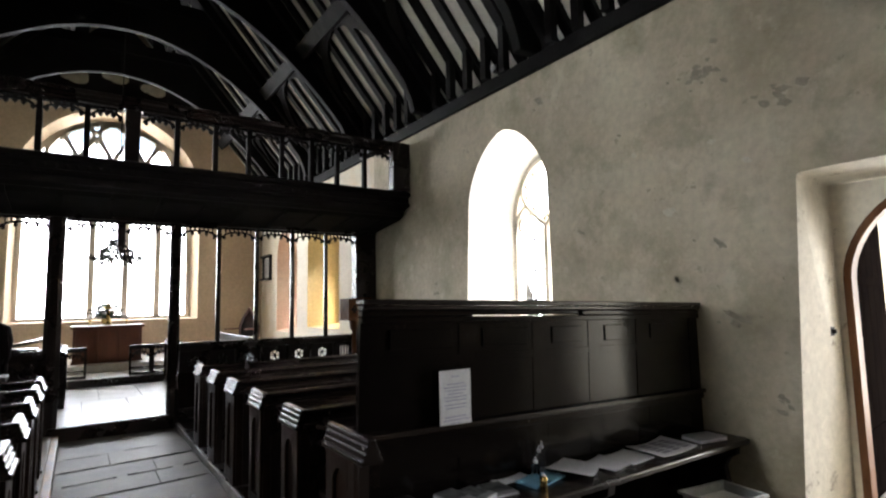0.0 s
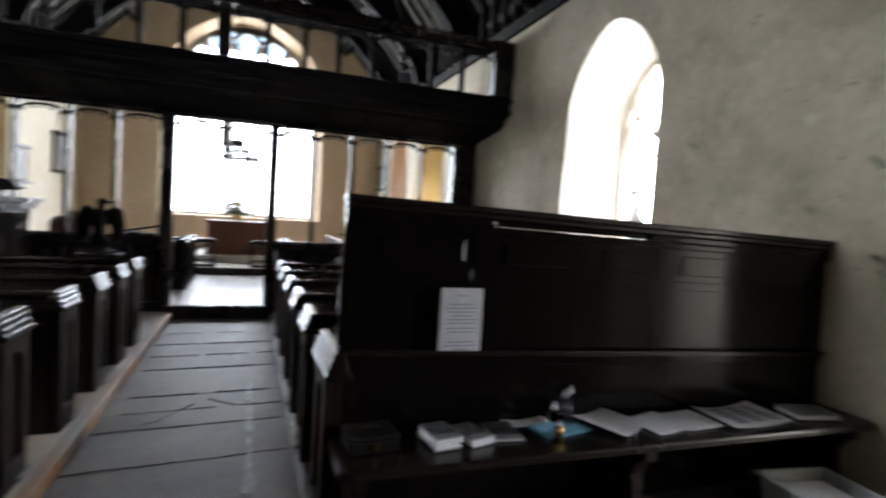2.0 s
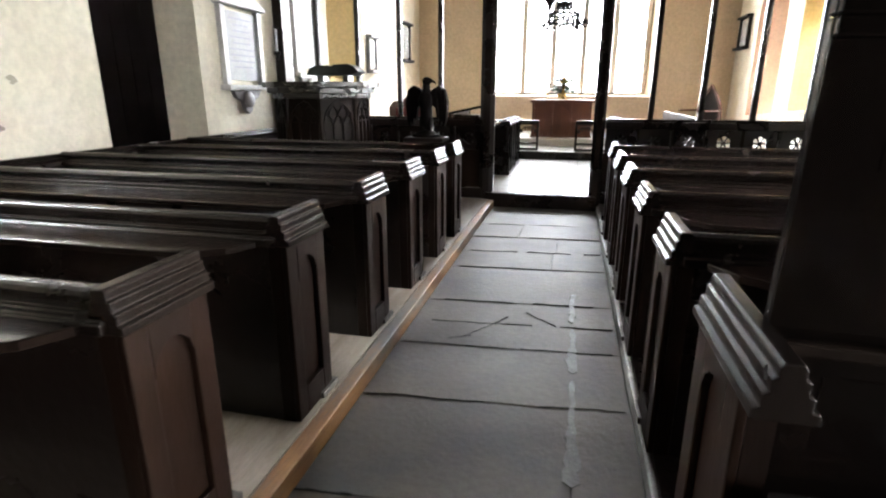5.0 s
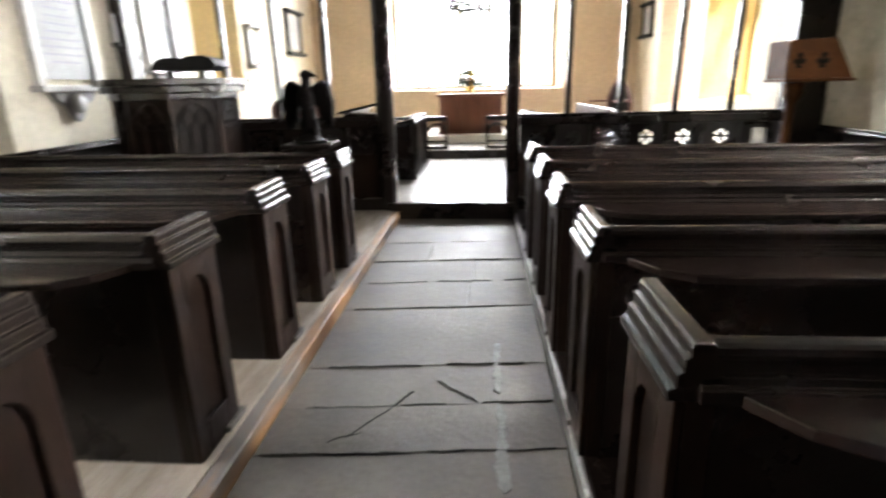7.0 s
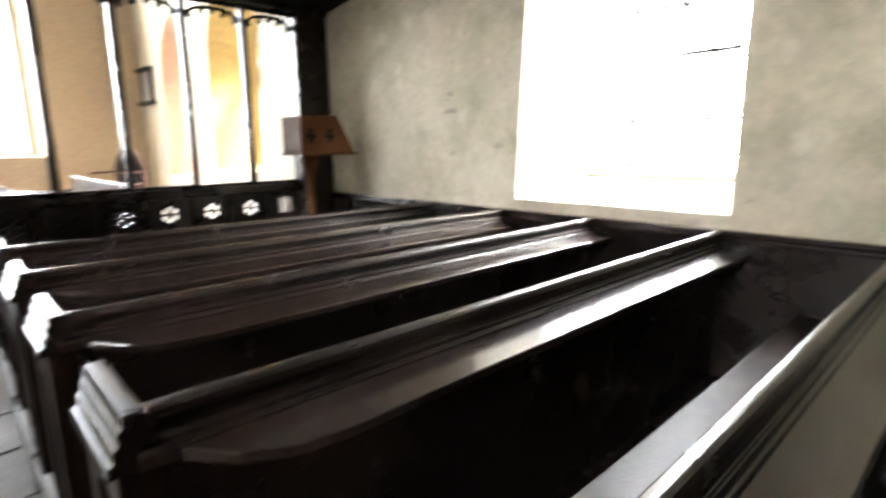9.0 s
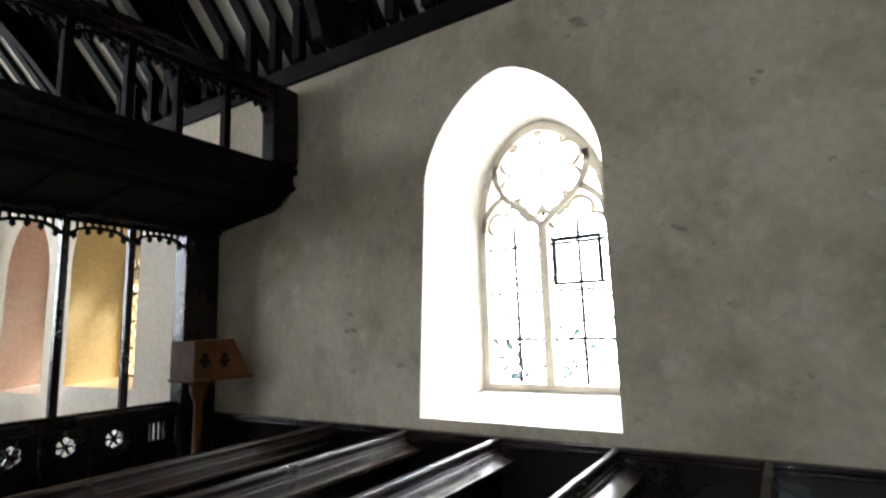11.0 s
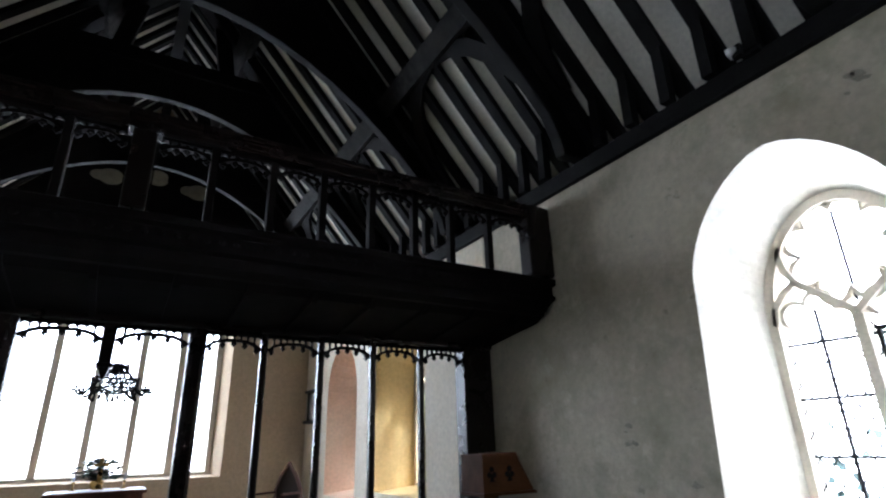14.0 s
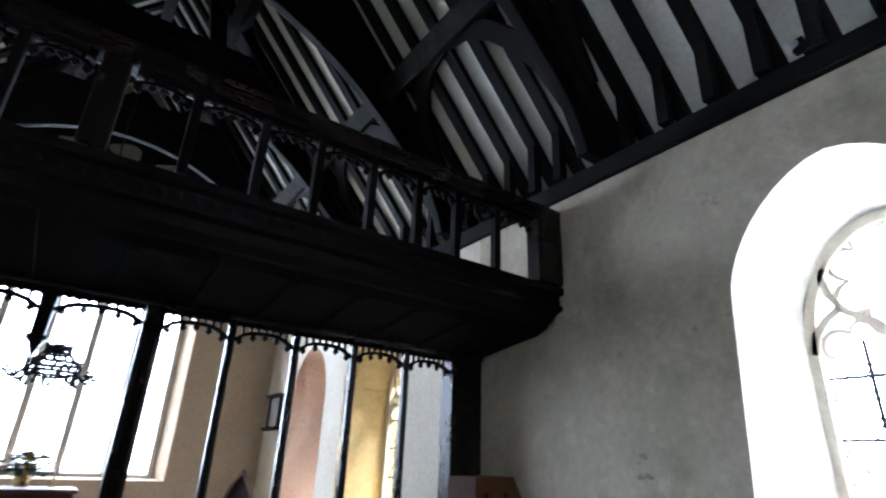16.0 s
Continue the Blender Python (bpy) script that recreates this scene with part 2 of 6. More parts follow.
GLASS = glass("leaded_clear_glass", (1, 1, 1), 0.02)
BOTTLE = glass("bottle_glass", (0.95, 0.97, 0.97))
AMBER = glass("amber_glass", (0.97, 0.80, 0.48), 0.2)


# ---- mesh helpers ----
def prism(bm, pts, axis, a0, a1):
    """A solid from an outline in the two other axes, between a0 and a1 along axis ('x': outline is y,z; 'y': x,z; 'z': x,y)."""
    def at(p, a):
        return {"x": (a, p[0], p[1]), "y": (p[0], a, p[1]), "z": (p[0], p[1], a)}[axis]
    v0, v1 = [bm.verts.new(at(p, a0)) for p in pts], [bm.verts.new(at(p, a1)) for p in pts]
    bm.faces.new(v0)
    bm.faces.new(v1[::-1])
    n = len(pts)
    for i in range(n):
        bm.faces.new((v0[i], v1[i], v1[(i + 1) % n], v0[(i + 1) % n]))


def box(bm, x0, x1, y0, y1, z0, z1):
    prism(bm, [(x0, y0), (x1, y0), (x1, y1), (x0, y1)], "z", z0, z1)


def ribbon(bm, pts, normal, width, depth, closed=False):
    """A square-edged strip along a line of points that lies in the plane with that normal."""
    n = Vector(normal).normalized()
    pts = [Vector(p) for p in pts]
    k = len(pts)
    rings = []
    for i, p in enumerate(pts):
        a = pts[(i - 1) % k] if closed or i > 0 else p
        c = pts[(i + 1) % k] if closed or i < k - 1 else p
        d = (c - a).normalized()
        s = n.cross(d).normalized() * width / 2
        h = n * depth / 2
        rings.append([bm.verts.new(p + q) for q in (s + h, -s + h, -s - h, s - h)])
    for i in range(k if closed else k - 1):
        r0, r1 = rings[i], rings[(i + 1) % k]
        for j in range(4):
            bm.faces.new((r0[j], r0[(j + 1) % 4], r1[(j + 1) % 4], r1[j]))
    if not closed:
        bm.faces.new(rings[0][::-1])
        bm.faces.new(rings[-1])


def tube(bm, p0, p1, r0, r1=None, n=10):
    r1 = r0 if r1 is None else r1
    p0, p1 = Vector(p0), Vector(p1)
    q = (p1 - p0).to_track_quat("Z", "Y").to_matrix()
    a = [bm.verts.new(p0 + q @ Vector((r0 * math.cos(6.28319 * i / n), r0 * math.sin(6.28319 * i / n), 0))) for i in range(n)]
    c = [bm.verts.new(p1 + q @ Vector((r1 * math.cos(6.28319 * i / n), r1 * math.sin(6.28319 * i / n), 0))) for i in range(n)]
    bm.faces.new(a[::-1])
    bm.faces.new(c)
    for i in range(n):
        bm.faces.new((a[i], a[(i + 1) % n], c[(i + 1) % n], c[i]))


def lathe(bm, x, y, profile, n=16):
    rings = [[bm.verts.new((x + r * math.cos(6.28319 * i / n), y + r * math.sin(6.28319 * i / n), z)) for i in range(n)] for r, z in profile]
    for a, c in zip(rings, rings[1:]):
        for i in range(n):
            bm.faces.new((a[i], a[(i + 1) % n], c[(i + 1) % n], c[i]))
    bm.faces.new(rings[0][::-1])
    bm.faces.new(rings[-1])


def blob(bm, centre, size, seg=12, turn=None):
    """A rounded lump with three half-axes."""
    r = bmesh.ops.create_uvsphere(bm, u_segments=seg, v_segments=max(6, seg // 2), radius=1)
    m = Matrix.Translation(centre) @ (turn or Matrix()) @ Matrix.Diagonal((*size, 1))
    bmesh.ops.transform(bm, matrix=m, verts=r["verts"])


def part(name, bm, material, parent=None, label="", smooth=False, bevel=0.0):
    bmesh.ops.recalc_face_normals(bm, faces=bm.faces)
    me = bpy.data.meshes.new(name)
    bm.to_mesh(me)
    bm.free()
    me.materials.append(material)
    if smooth:
        for p in me.polygons:
            p.use_smooth = True
    ob = new(name, me)
    ob.parent = parent
    if bevel:
        mod = ob.modifiers.new("edge", "BEVEL")
        mod.width, mod.segments, mod.limit_method = bevel, 2, "ANGLE"
    if label:
        tagged(ob, label)
    return ob


def solid(name, boxes, material, parent=None, label="", bevel=0.0):
    bm = bmesh.new()
    for b in boxes:
        box(bm, *b)
    return part(name, bm, material, parent, label, bevel=bevel)


def thing(name, label, category, at=(0, 0, 0), group="", kind="", turn=0):
    e = new(name)
    e.matrix_world = pose(*at, 0, 0, turn)
    return tagged(e, label, category, group, kind)


def structure(ob, label, category):
    return tagged(ob, label, category, kind="structure")


def arc(cu, cz, r, a0, a1, n=12):
    return [(cu + r * math.cos(radians(a0 + (a1 - a0) * i / n)), cz + r * math.sin(radians(a0 + (a1 - a0) * i / n))) for i in range(n + 1)]


def outline(u0, u1, sill, spring, apex, n=10, power=2.0):
    """An arched opening's outline, from the sill up one side, over the head and down the other."""
    mid, half, rise = (u0 + u1) / 2, (u1 - u0) / 2, apex - spring
    head = []
    for i in range(1, 2 * n):
        f = -math.cos(math.pi * i / (2 * n))
        head.append((mid + half * f, spring + rise * (1 - abs(f) ** power) ** (1 / power)))
    return [(u0, sill), (u0, spring), *head, (u1, spring), (u1, sill)]


def holed_wall(bm, axis, inner, outer, u0, u1, z0, z1, holes):
    """A thick wall between two planes, with openings (u_from, u_to, inner outline, outer outline) that pass through it, splayed or square."""
    def at(p, a):
        return (a, p[0], p[1]) if axis == "x" else (p[0], a, p[1])
    def face(pts, a):
        bm.faces.new([bm.verts.new(at(p, a)) for p in pts])
    edges = [u0]
    for h in holes:
        edges += [h[0], h[1]]
    edges.append(u1)
    for a in (inner, outer):
        for i in range(0, len(edges), 2):
            if edges[i + 1] - edges[i] > 1e-4:
                face([(edges[i], z0), (edges[i + 1], z0), (edges[i + 1], z1), (edges[i], z1)], a)
        for h in holes:
            o = h[2] if a == inner else h[3]
            sill, k = o[0][1], len(o) // 2
            if sill > z0 + 1e-4:
                face([(h[0], z0), (h[1], z0), o[-1], o[0]], a)
            lo = [(h[0], z0)] if sill > z0 + 1e-4 else ([(h[0], z0)] if abs(h[0] - o[0][0]) > 1e-4 else [])
            hi = [(h[1], z0)] if sill > z0 + 1e-4 else ([(h[1], z0)] if abs(h[1] - o[-1][0]) > 1e-4 else [])
            face(lo + o[: k + 1] + [(o[k][0], z1), (h[0], z1)], a)
            face(o[k:] + hi + [(h[1], z1), (o[k][0], z1)], a)
    for a, c in (((u0, z0), (u1, z0)), ((u0, z1), (u1, z1)), ((u0, z0), (u0, z1)), ((u1, z0), (u1, z1))):
        bm.faces.new([bm.verts.new(at(p, q)) for p, q in ((a, inner), (c, inner), (c, outer), (a, outer))])
    bmesh.ops.remove_doubles(bm, verts=bm.verts, dist=1e-4)


def reveal(bm, axis, inner, outer, o_in, o_out, closed=True):
    def at(p, a):
        return (a, p[0], p[1]) if axis == "x" else (p[0], a, p[1])
    a = [bm.verts.new(at(p, inner)) for p in o_in]
    c = [bm.verts.new(at(p, outer)) for p in o_out]
    n = len(a)
    for i in range(n if closed else n - 1):
        bm.faces.new((a[i], a[(i + 1) % n], c[(i + 1) % n], c[i]))


# ---- the shell: nave and chancel in one range, axis along y ----
XN, XS, XMID = -2.36, 3.75, 0.70
YW, YSCREEN, YE = -2.2, 8.0, 13.8
WALLTOP = 3.62
ROOF0, SLOPE = 4.02, 1.20            # rafter soffit height at the wall face, and its rise

# south wall: door, nave window
door_in, door_out = outline(1.35, 2.47, 0.0, 2.03, 2.075, power=8), outline(1.35, 2.49, 0.0, 2.02, 2.05, power=8)
door_in[-1] = (2.57, 0.0)            # the jamb leans out towards the floor
swin_in, swin_out = outline(4.505, 5.715, 0.865, 2.40, 3.085, power=1.65), outline(4.625, 5.575, 1.02, 2.16, 2.86, power=1.9)
swin_in[-1] = (5.80, 0.865)          # the east jamb leans out towards the sill
bm = bmesh.new()
holed_wall(bm, "x", XS, XS + 0.68, YW, YSCREEN, 0, WALLTOP, [(1.2, 2.6, door_in, door_out), (4.3, 6.0, swin_in, swin_out)])
structure(part("wall_south", bm, PLASTER), "stained cream limewashed plaster wall with flaking patches", "wall")
bm = bmesh.new()
reveal(bm, "x", XS - 0.003, XS + 0.677, [(y * 1.0, z) for y, z in swin_in], swin_out)
structure(part("trim_south_window_reveal", bm, REVEAL_CLEAN), "white plastered splayed reveal of the arched window", "window reveal")
bm = bmesh.new()
reveal(bm, "x", XS - 0.003, XS + 0.677, door_in, door_out, closed=False)
structure(part("trim_door_reveal", bm, REVEAL), "scuffed white plaster door reveal with flaked patches", "door reveal")

# chancel south wall with two splayed windows
c1_in, c1_out = outline(9.28, 10.75, 0.93, 2.30, 3.1), outline(9.5, 10.55, 1.0, 2.2, 2.9)
c2_in, c2_out = outline(11.35, 12.62, 0.80, 2.25, 3.05), outline(11.55, 12.38, 0.9, 2.2, 2.85)
bm = bmesh.new()
holed_wall(bm, "x", XS, XS + 0.68, YSCREEN, YE + 0.6, 0, WALLTOP, [(9.0, 11.0, c1_in, c1_out), (11.1, 12.9, c2_in, c2_out)])
structure(part("wall_chancel_south", bm, CHANCEL), "pale limewashed chancel wall", "wall")
# the second reveal's pink is stained-glass light put into the colour
for nm, oi, oo, m in (("trim_chancel_window_reveal_1", c1_in, c1_out, YELLOW), ("trim_chancel_window_reveal_2", c2_in, c2_out, PINK)):
    bm = bmesh.new()
    reveal(bm, "x", XS - 0.003, XS + 0.677, oi, oo)
    structure(part(nm, bm, m), "splayed window reveal in tinted plaster, pink where stained-glass light is painted", "window reveal")

# north wall: window and deep door recess
nwin_in, nwin_out = outline(3.02, 4.29, 1.33, 2.45, 3.05, power=1.75), outline(3.25, 4.12, 1.5, 2.35, 2.9, power=1.75)
nd_in, nd_out = outline(5.53, 6.62, 0.0, 2.07, 2.27, power=2.4), outline(5.65, 6.52, 0.0, 1.98, 2.18, power=2.4)
bm = bmesh.new()
holed_wall(bm, "x", XN, XN - 0.68, YW, YSCREEN, 0, WALLTOP, [(2.8, 4.6, nwin_in, nwin_out), (5.2, 6.9, nd_in, nd_out)])
structure(part("wall_north", bm, PLASTER_NORTH), "cream limewashed plaster wall with grey marks", "wall")
bm = bmesh.new()
reveal(bm, "x", XN + 0.003, XN - 0.677, nwin_in, nwin_out)
structure(part("trim_north_window_reveal", bm, REVEAL_CLEAN), "white plastered splayed window reveal", "window reveal")
bm = bmesh.new()
reveal(bm, "x", XN + 0.003, XN - 0.677, nd_in, nd_out, closed=False)
structure(part("trim_north_door_reveal", bm, PLASTER_NORTH), "cream plastered reveal of the arched north door", "door reveal")
n2_in, n2_out = outline(9.3, 10.5, 1.3, 2.4, 3.0), outline(9.5, 10.3, 1.45, 2.3, 2.85)
bm = bmesh.new()
holed_wall(bm, "x", XN, XN - 0.68, YSCREEN, YE + 0.6, 0, WALLTOP, [(9.0, 10.8, n2_in, n2_out)])
structure(part("wall_chancel_north", bm, CHANCEL), "pale limewashed chancel wall", "wall")
bm = bmesh.new()
reveal(bm, "x", XN + 0.003, XN - 0.677, n2_in, n2_out)
structure(part("trim_chancel_window_reveal_3", bm, YELLOW), "yellow limewashed window reveal", "window reveal")

# gable walls
def gable(bm, y0, y1):
    top = ROOF0 + SLOPE * (XS - XMID) + 0.3
    prism(bm, [(XN - 0.7, WALLTOP + 0.003), (XS + 0.7, WALLTOP + 0.003), (XMID, top + 0.6)], "y", y0, y1)


ewin_in, ewin_out = outline(-0.92, 2.38, 1.10, 3.8, 5.45, power=1.9), outline(-0.80, 2.22, 1.14, 3.8, 5.27, power=1.9)
bm = bmesh.new()
holed_wall(bm, "y", YE, YE + 0.55, XN, XS, 0, 7.9, [(-1.2, 2.6, ewin_in, ewin_out)])
structure(part("wall_east", bm, EASTWALL), "warm ochre limewashed east wall", "wall")
bm = bmesh.new()
reveal(bm, "y", YE - 0.003, YE + 0.547, ewin_in, ewin_out)
structure(part("trim_east_window_reveal", bm, EASTWALL), "ochre limewashed east window reveal", "window reveal")
bm = bmesh.new()
# unseen closing wall, near-black so that little light bounces off it
box(bm, XN - 0.7, XS + 0.7, YW - 0.6, YW, 0, 7.9)
structure(part("wall_west", bm, SOFFIT), "unseen west wall, darkened to cut bounced light", "wall")

# floors: bedding under the flags, pew platforms, raised chancel
structure(solid("floor", [(XN - 0.7, XS + 3.4, YW - 0.6, YSCREEN, -0.2, -0.0115)], JOINT), "dark bedding under the stone flags", "floor")
structure(solid("floor_pew_platform_north", [(XN, 0.045, 1.2, 7.95, -0.02, 0.07)], BARE), "bare scrubbed floorboards under the pews", "floor")
structure(solid("floor_pew_platform_south", [(1.20, XS, 3.0, 7.95, -0.02, 0.06)], OAK), "dark floorboards under the pews", "floor")
structure(solid("trim_kerb_north", [(0.045, 0.105, 1.2, 7.95, -0.02, 0.065)], KERB_WOOD, bevel=0.006), "orange pine kerb along the aisle", "kerb")
structure(solid("floor_chancel", [(XN, XS, YSCREEN - 0.02, YE, -0.2, 0.132)], JOINT), "bedding of the raised chancel floor", "floor")
structure(solid("trim_chancel_step", [(0.0, 1.16, YSCREEN - 0.08, YSCREEN - 0.022, -0.02, 0.14)], OAK, bevel=0.008), "dark worn timber riser of the chancel step", "step")
structure(solid("floor_sanctuary", [(XN, XS, 11.08, YE, 0.135, 0.27)], TILE, bevel=0.008), "pale stone sanctuary floor one step up", "floor")
structure(solid("trim_sanctuary_step_edge", [(XN, XS, 11.32, 11.348, 0.145, 0.25)], OAK), "dark sanctuary step riser", "step")
structure(solid("floor_altar_pace", [(-0.5, 1.9, 11.95, YE, 0.275, 0.40)], TILE, bevel=0.008), "pale stone altar pace", "floor")
structure(solid("ground", [(-250, -3.1, -250, 250, -0.4, -0.25), (7.6, 250, -250, 250, -0.4, -0.25), (-3.1, 7.6, 13.8, 250, -0.4, -0.25), (-3.1, 7.6, -250, -2.9, -0.4, -0.25), (4.5, 7.6, -2.9, 0.0, -0.4, -0.25), (4.5, 7.6, 3.2, 13.8, -0.4, -0.25)], GRASS), "churchyard grass outside the windows", "ground")

# porch beyond the open south door: an added shell that shapes the doorway light
PX = XS + 0.68
# flaked plaster tone chosen to keep the doorway's east side dark
structure(solid("wall_porch_east", [(PX + 0.004, 7.0, 2.75, 3.1, -0.02, 2.9)], PLASTER_DAMAGE), "added porch wall, its tone set to shape the doorway light", "wall")
# unseen side, kept white so it reflects light towards the settle
structure(solid("wall_porch_west", [(PX + 0.004, 7.0, 0.2, 0.5, -0.02, 2.9)], REVEAL), "added porch wall, its tone set to shape the doorway light", "wall")
structure(solid("ceiling_porch", [(PX + 0.004, 7.0, 0.2, 3.1, 2.91, 3.0)], ROOF_OAK), "unseen dark porch ceiling added to shape the doorway light", "ceiling")

# ---- roof ----
def roof_z(x):
    return ROOF0 + SLOPE * (XS - XMID - abs(x - XMID))


bm = bmesh.new()
for s in (-1, 1):
    xe = XMID + s * (XS - XMID + 0.72)
    lo, hi = roof_z(xe), roof_z(XMID)
    prism(bm, [(xe, lo + 0.085), (XMID, hi + 0.085), (XMID, hi + 0.25), (xe, lo + 0.25)], "y", YW - 0.6, YE + 0.6)
structure(part("ceiling", bm, ROOF_PLASTER), "white limewashed plaster between the roof rafters", "ceiling")

TRUSS_Y = [-1.06, 0.84, 2.72, 4.62, 6.52, 8.42, 10.32, 12.22]
for s, x in ((1, XS), (-1, XN)):
    structure(solid("trim_wall_plate_south" if s > 0 else "trim_wall_plate_north", [(min(x - s * 0.05, x + s * 0.12), max(x - s * 0.05, x + s * 0.12), YW, YE, 3.51, 3.66)], ROOF_OAK, bevel=0.01), "dark oak wall plate", "beam")
    # sealing board behind the ashlar struts
    bm = bmesh.new()
    prism(bm, [(x + s * 0.67, WALLTOP + 0.004), (x + s * 0.69, WALLTOP + 0.004), (x + s * 0.69, 4.0), (x + s * 0.67, 4.0)], "y", YW, YE)
    structure(part("wall_eaves_south" if s > 0 else "wall_eaves_north", bm, ROOF_PLASTER), "white plaster at the eaves", "wall")
    for dx, nm in ((2.16, "lower"), (0.85, "upper")):
        xc = XMID + s * dx
        zc = roof_z(xc)
        bm = bmesh.new()
        ln = math.hypot(1, SLOPE)
        ux, uz = s * 1 / ln, -SLOPE / ln
        nx, nz = -s * SLOPE / ln, -1 / ln
        pts = [(xc + ux * a + nx * b, zc + uz * a + nz * b) for a, b in ((-0.10, -0.02), (0.10, -0.02), (0.10, 0.16), (-0.10, 0.16))]
        prism(bm, pts, "y", YW, YE)
        structure(part("trim_purlin_" + nm, bm, ROOF_WORN, bevel=0.012), "weathered grey oak purlin", "beam")
structure(solid("trim_ridge", [(XMID - 0.08, XMID + 0.08, YW, YE, roof_z(XMID) - 0.25, roof_z(XMID) + 0.05)], ROOF_OAK), "dark oak ridge beam", "beam")


def arch_z(dx):
    return 5.64 - 0.222 * dx * dx


def roof_truss():
    root = thing("roof_truss", "black oak arch-braced roof truss resting on the wall plates", "roof truss", group="roof trusses", kind="structure")
    d = 0.13
    for s in (-1, 1):
        # principal rafter
        bm = bmesh.new()
        e = XS - XMID + 0.30
        prism(bm, [(s * e, ROOF0 - SLOPE * 0.30 + 0.12), (0, ROOF0 + SLOPE * 3.05 + 0.12), (0, ROOF0 + SLOPE * 3.05 - 0.16), (s * e, ROOF0 - SLOPE * 0.30 - 0.16)], "y", -d, d)
        part("principal_rafter", bm, ROOF_OAK, root, bevel=0.012)
        # arch brace, from the wall plate to the crown
        bm = bmesh.new()
        inner = [(s * dx, arch_z(dx)) for dx in (0.0, 0.3, 0.6, 0.9, 1.2, 1.5, 1.8, 2.1, 2.35, 2.55, 2.70)] + [(s * 2.79, 3.82), (s * 2.83, 3.67)]
        top = [(s * 3.10, 3.67), (s * 3.10, 3.84), (s * 2.6, ROOF0 + SLOPE * 0.45 - 0.10), (s * 1.5, ROOF0 + SLOPE * 1.55 - 0.10), (s * 1.15, 6.12), (0, 6.12)]
        prism(bm, inner + top, "y", -0.055, 0.055)
        part("arch_brace", bm, ROOF_OAK, root, bevel=0.012)
        # cusped queen strut above the collar
        bm = bmesh.new()
        prism(bm, [(s * 0.55, 6.1), (s * 0.75, 6.1), (s * 0.60, 6.95), (s * 0.40, 6.95)], "y", -0.05, 0.05)
        part("upper_strut", bm, ROOF_OAK, root)
    bm = bmesh.new()
    box(bm, -1.3, 1.3, -0.09, 0.09, 6.05, 6.25)
    part("collar_beam", bm, ROOF_OAK, root, bevel=0.012)
    return root


truss = roof_truss()
truss.matrix_world = pose(XMID, TRUSS_Y[0], 0)
for y in TRUSS_Y[1:]:
    copy_thing(truss, pose(XMID, y, 0))


def rafter_pair():
    root = thing("common_rafter_couple", "black oak common rafters with upright ashlar struts", "rafter", group="common rafters", kind="structure")
    for s in (-1, 1):
        bm = bmesh.new()
        e = XS - XMID + 0.5
        prism(bm, [(s * e, ROOF0 - SLOPE * 0.5 + 0.15), (0, ROOF0 + SLOPE * 3.05 + 0.15), (0, ROOF0 + SLOPE * 3.05 - 0.01), (s * e, ROOF0 - SLOPE * 0.5 - 0.01)], "y", -0.055, 0.055)
        part("rafter", bm, ROOF_OAK, root)
        bm = bmesh.new()
        box(bm, s * 2.99 - 0.04, s * 2.99 + 0.04, -0.04, 0.04, 3.665, ROOF0 + 0.10)
        part("ashlar_strut", bm, ROOF_OAK, root)
    return root


def wind_brace(s, y0, y1):
    """A curved brace lying under the rafters, from a truss foot up to the purlin."""
    ln = math.hypot(1, SLOPE)
    bm = bmesh.new()
    pts = []
    for f in (0, 0.2, 0.4, 0.6, 0.8, 1.0):
        dx = 2.85 - 0.68 * math.sin(f * math.pi / 2)
        y = y0 + (y1 - y0) * (1 - math.cos(f * math.pi / 2))
        pts.append((XMID + s * (dx - 0.02 * SLOPE / ln), y, roof_z(XMID + s * dx) - 0.03))
    ribbon(bm, pts, (s * SLOPE, 0, 1), 0.17, 0.05)
    structure(part("trim_wind_brace", bm, ROOF_OAK), "curved black oak wind brace", "beam")


for y0 in TRUSS_Y[2:]:
    for s in (-1, 1):
        if y0 + 0.95 < YE:
            wind_brace(s, y0 + 0.10, y0 + 0.90)
        wind_brace(s, y0 - 0.10, y0 - 0.90)
rafters = rafter_pair()
ys = [y + k for y in TRUSS_Y for k in (0.37, 0.66, 0.98, 1.30, 1.61) if y + k < YE - 0.05]
rafters.matrix_world = pose(XMID, ys[0], 0)
for y in ys[1:]:
    copy_thing(rafters, pose(XMID, y, 0))


# dark boarding that closes the east gable above the window, with three cusped grey panels
bm = bmesh.new()
prism(bm, [(XMID - 2.05, 5.42), (XMID + 2.05, 5.42), (XMID, 7.5)], "y", YE - 0.07, YE - 0.004)
structure(part("wall_gable_boarding", bm, SOFFIT), "dark boarding in the east gable", "wall")
for gx, gz in ((0.0, 6.02), (0.70, 6.16), (1.40, 6.02)):
    bm = bmesh.new()
    prism(bm, [(gx + (0.21 + 0.05 * abs(math.sin(1.5 * a))) * math.cos(a), gz + (0.11 + 0.05 * abs(math.sin(1.5 * a))) * math.sin(a)) for a in [6.28319 * i / 30 for i in range(30)]], "y", YE - 0.082, YE - 0.071)
    structure(part("trim_gable_panel", bm, PLASTER_DAMAGE), "grey cusped panel in the gable boarding", "panel")


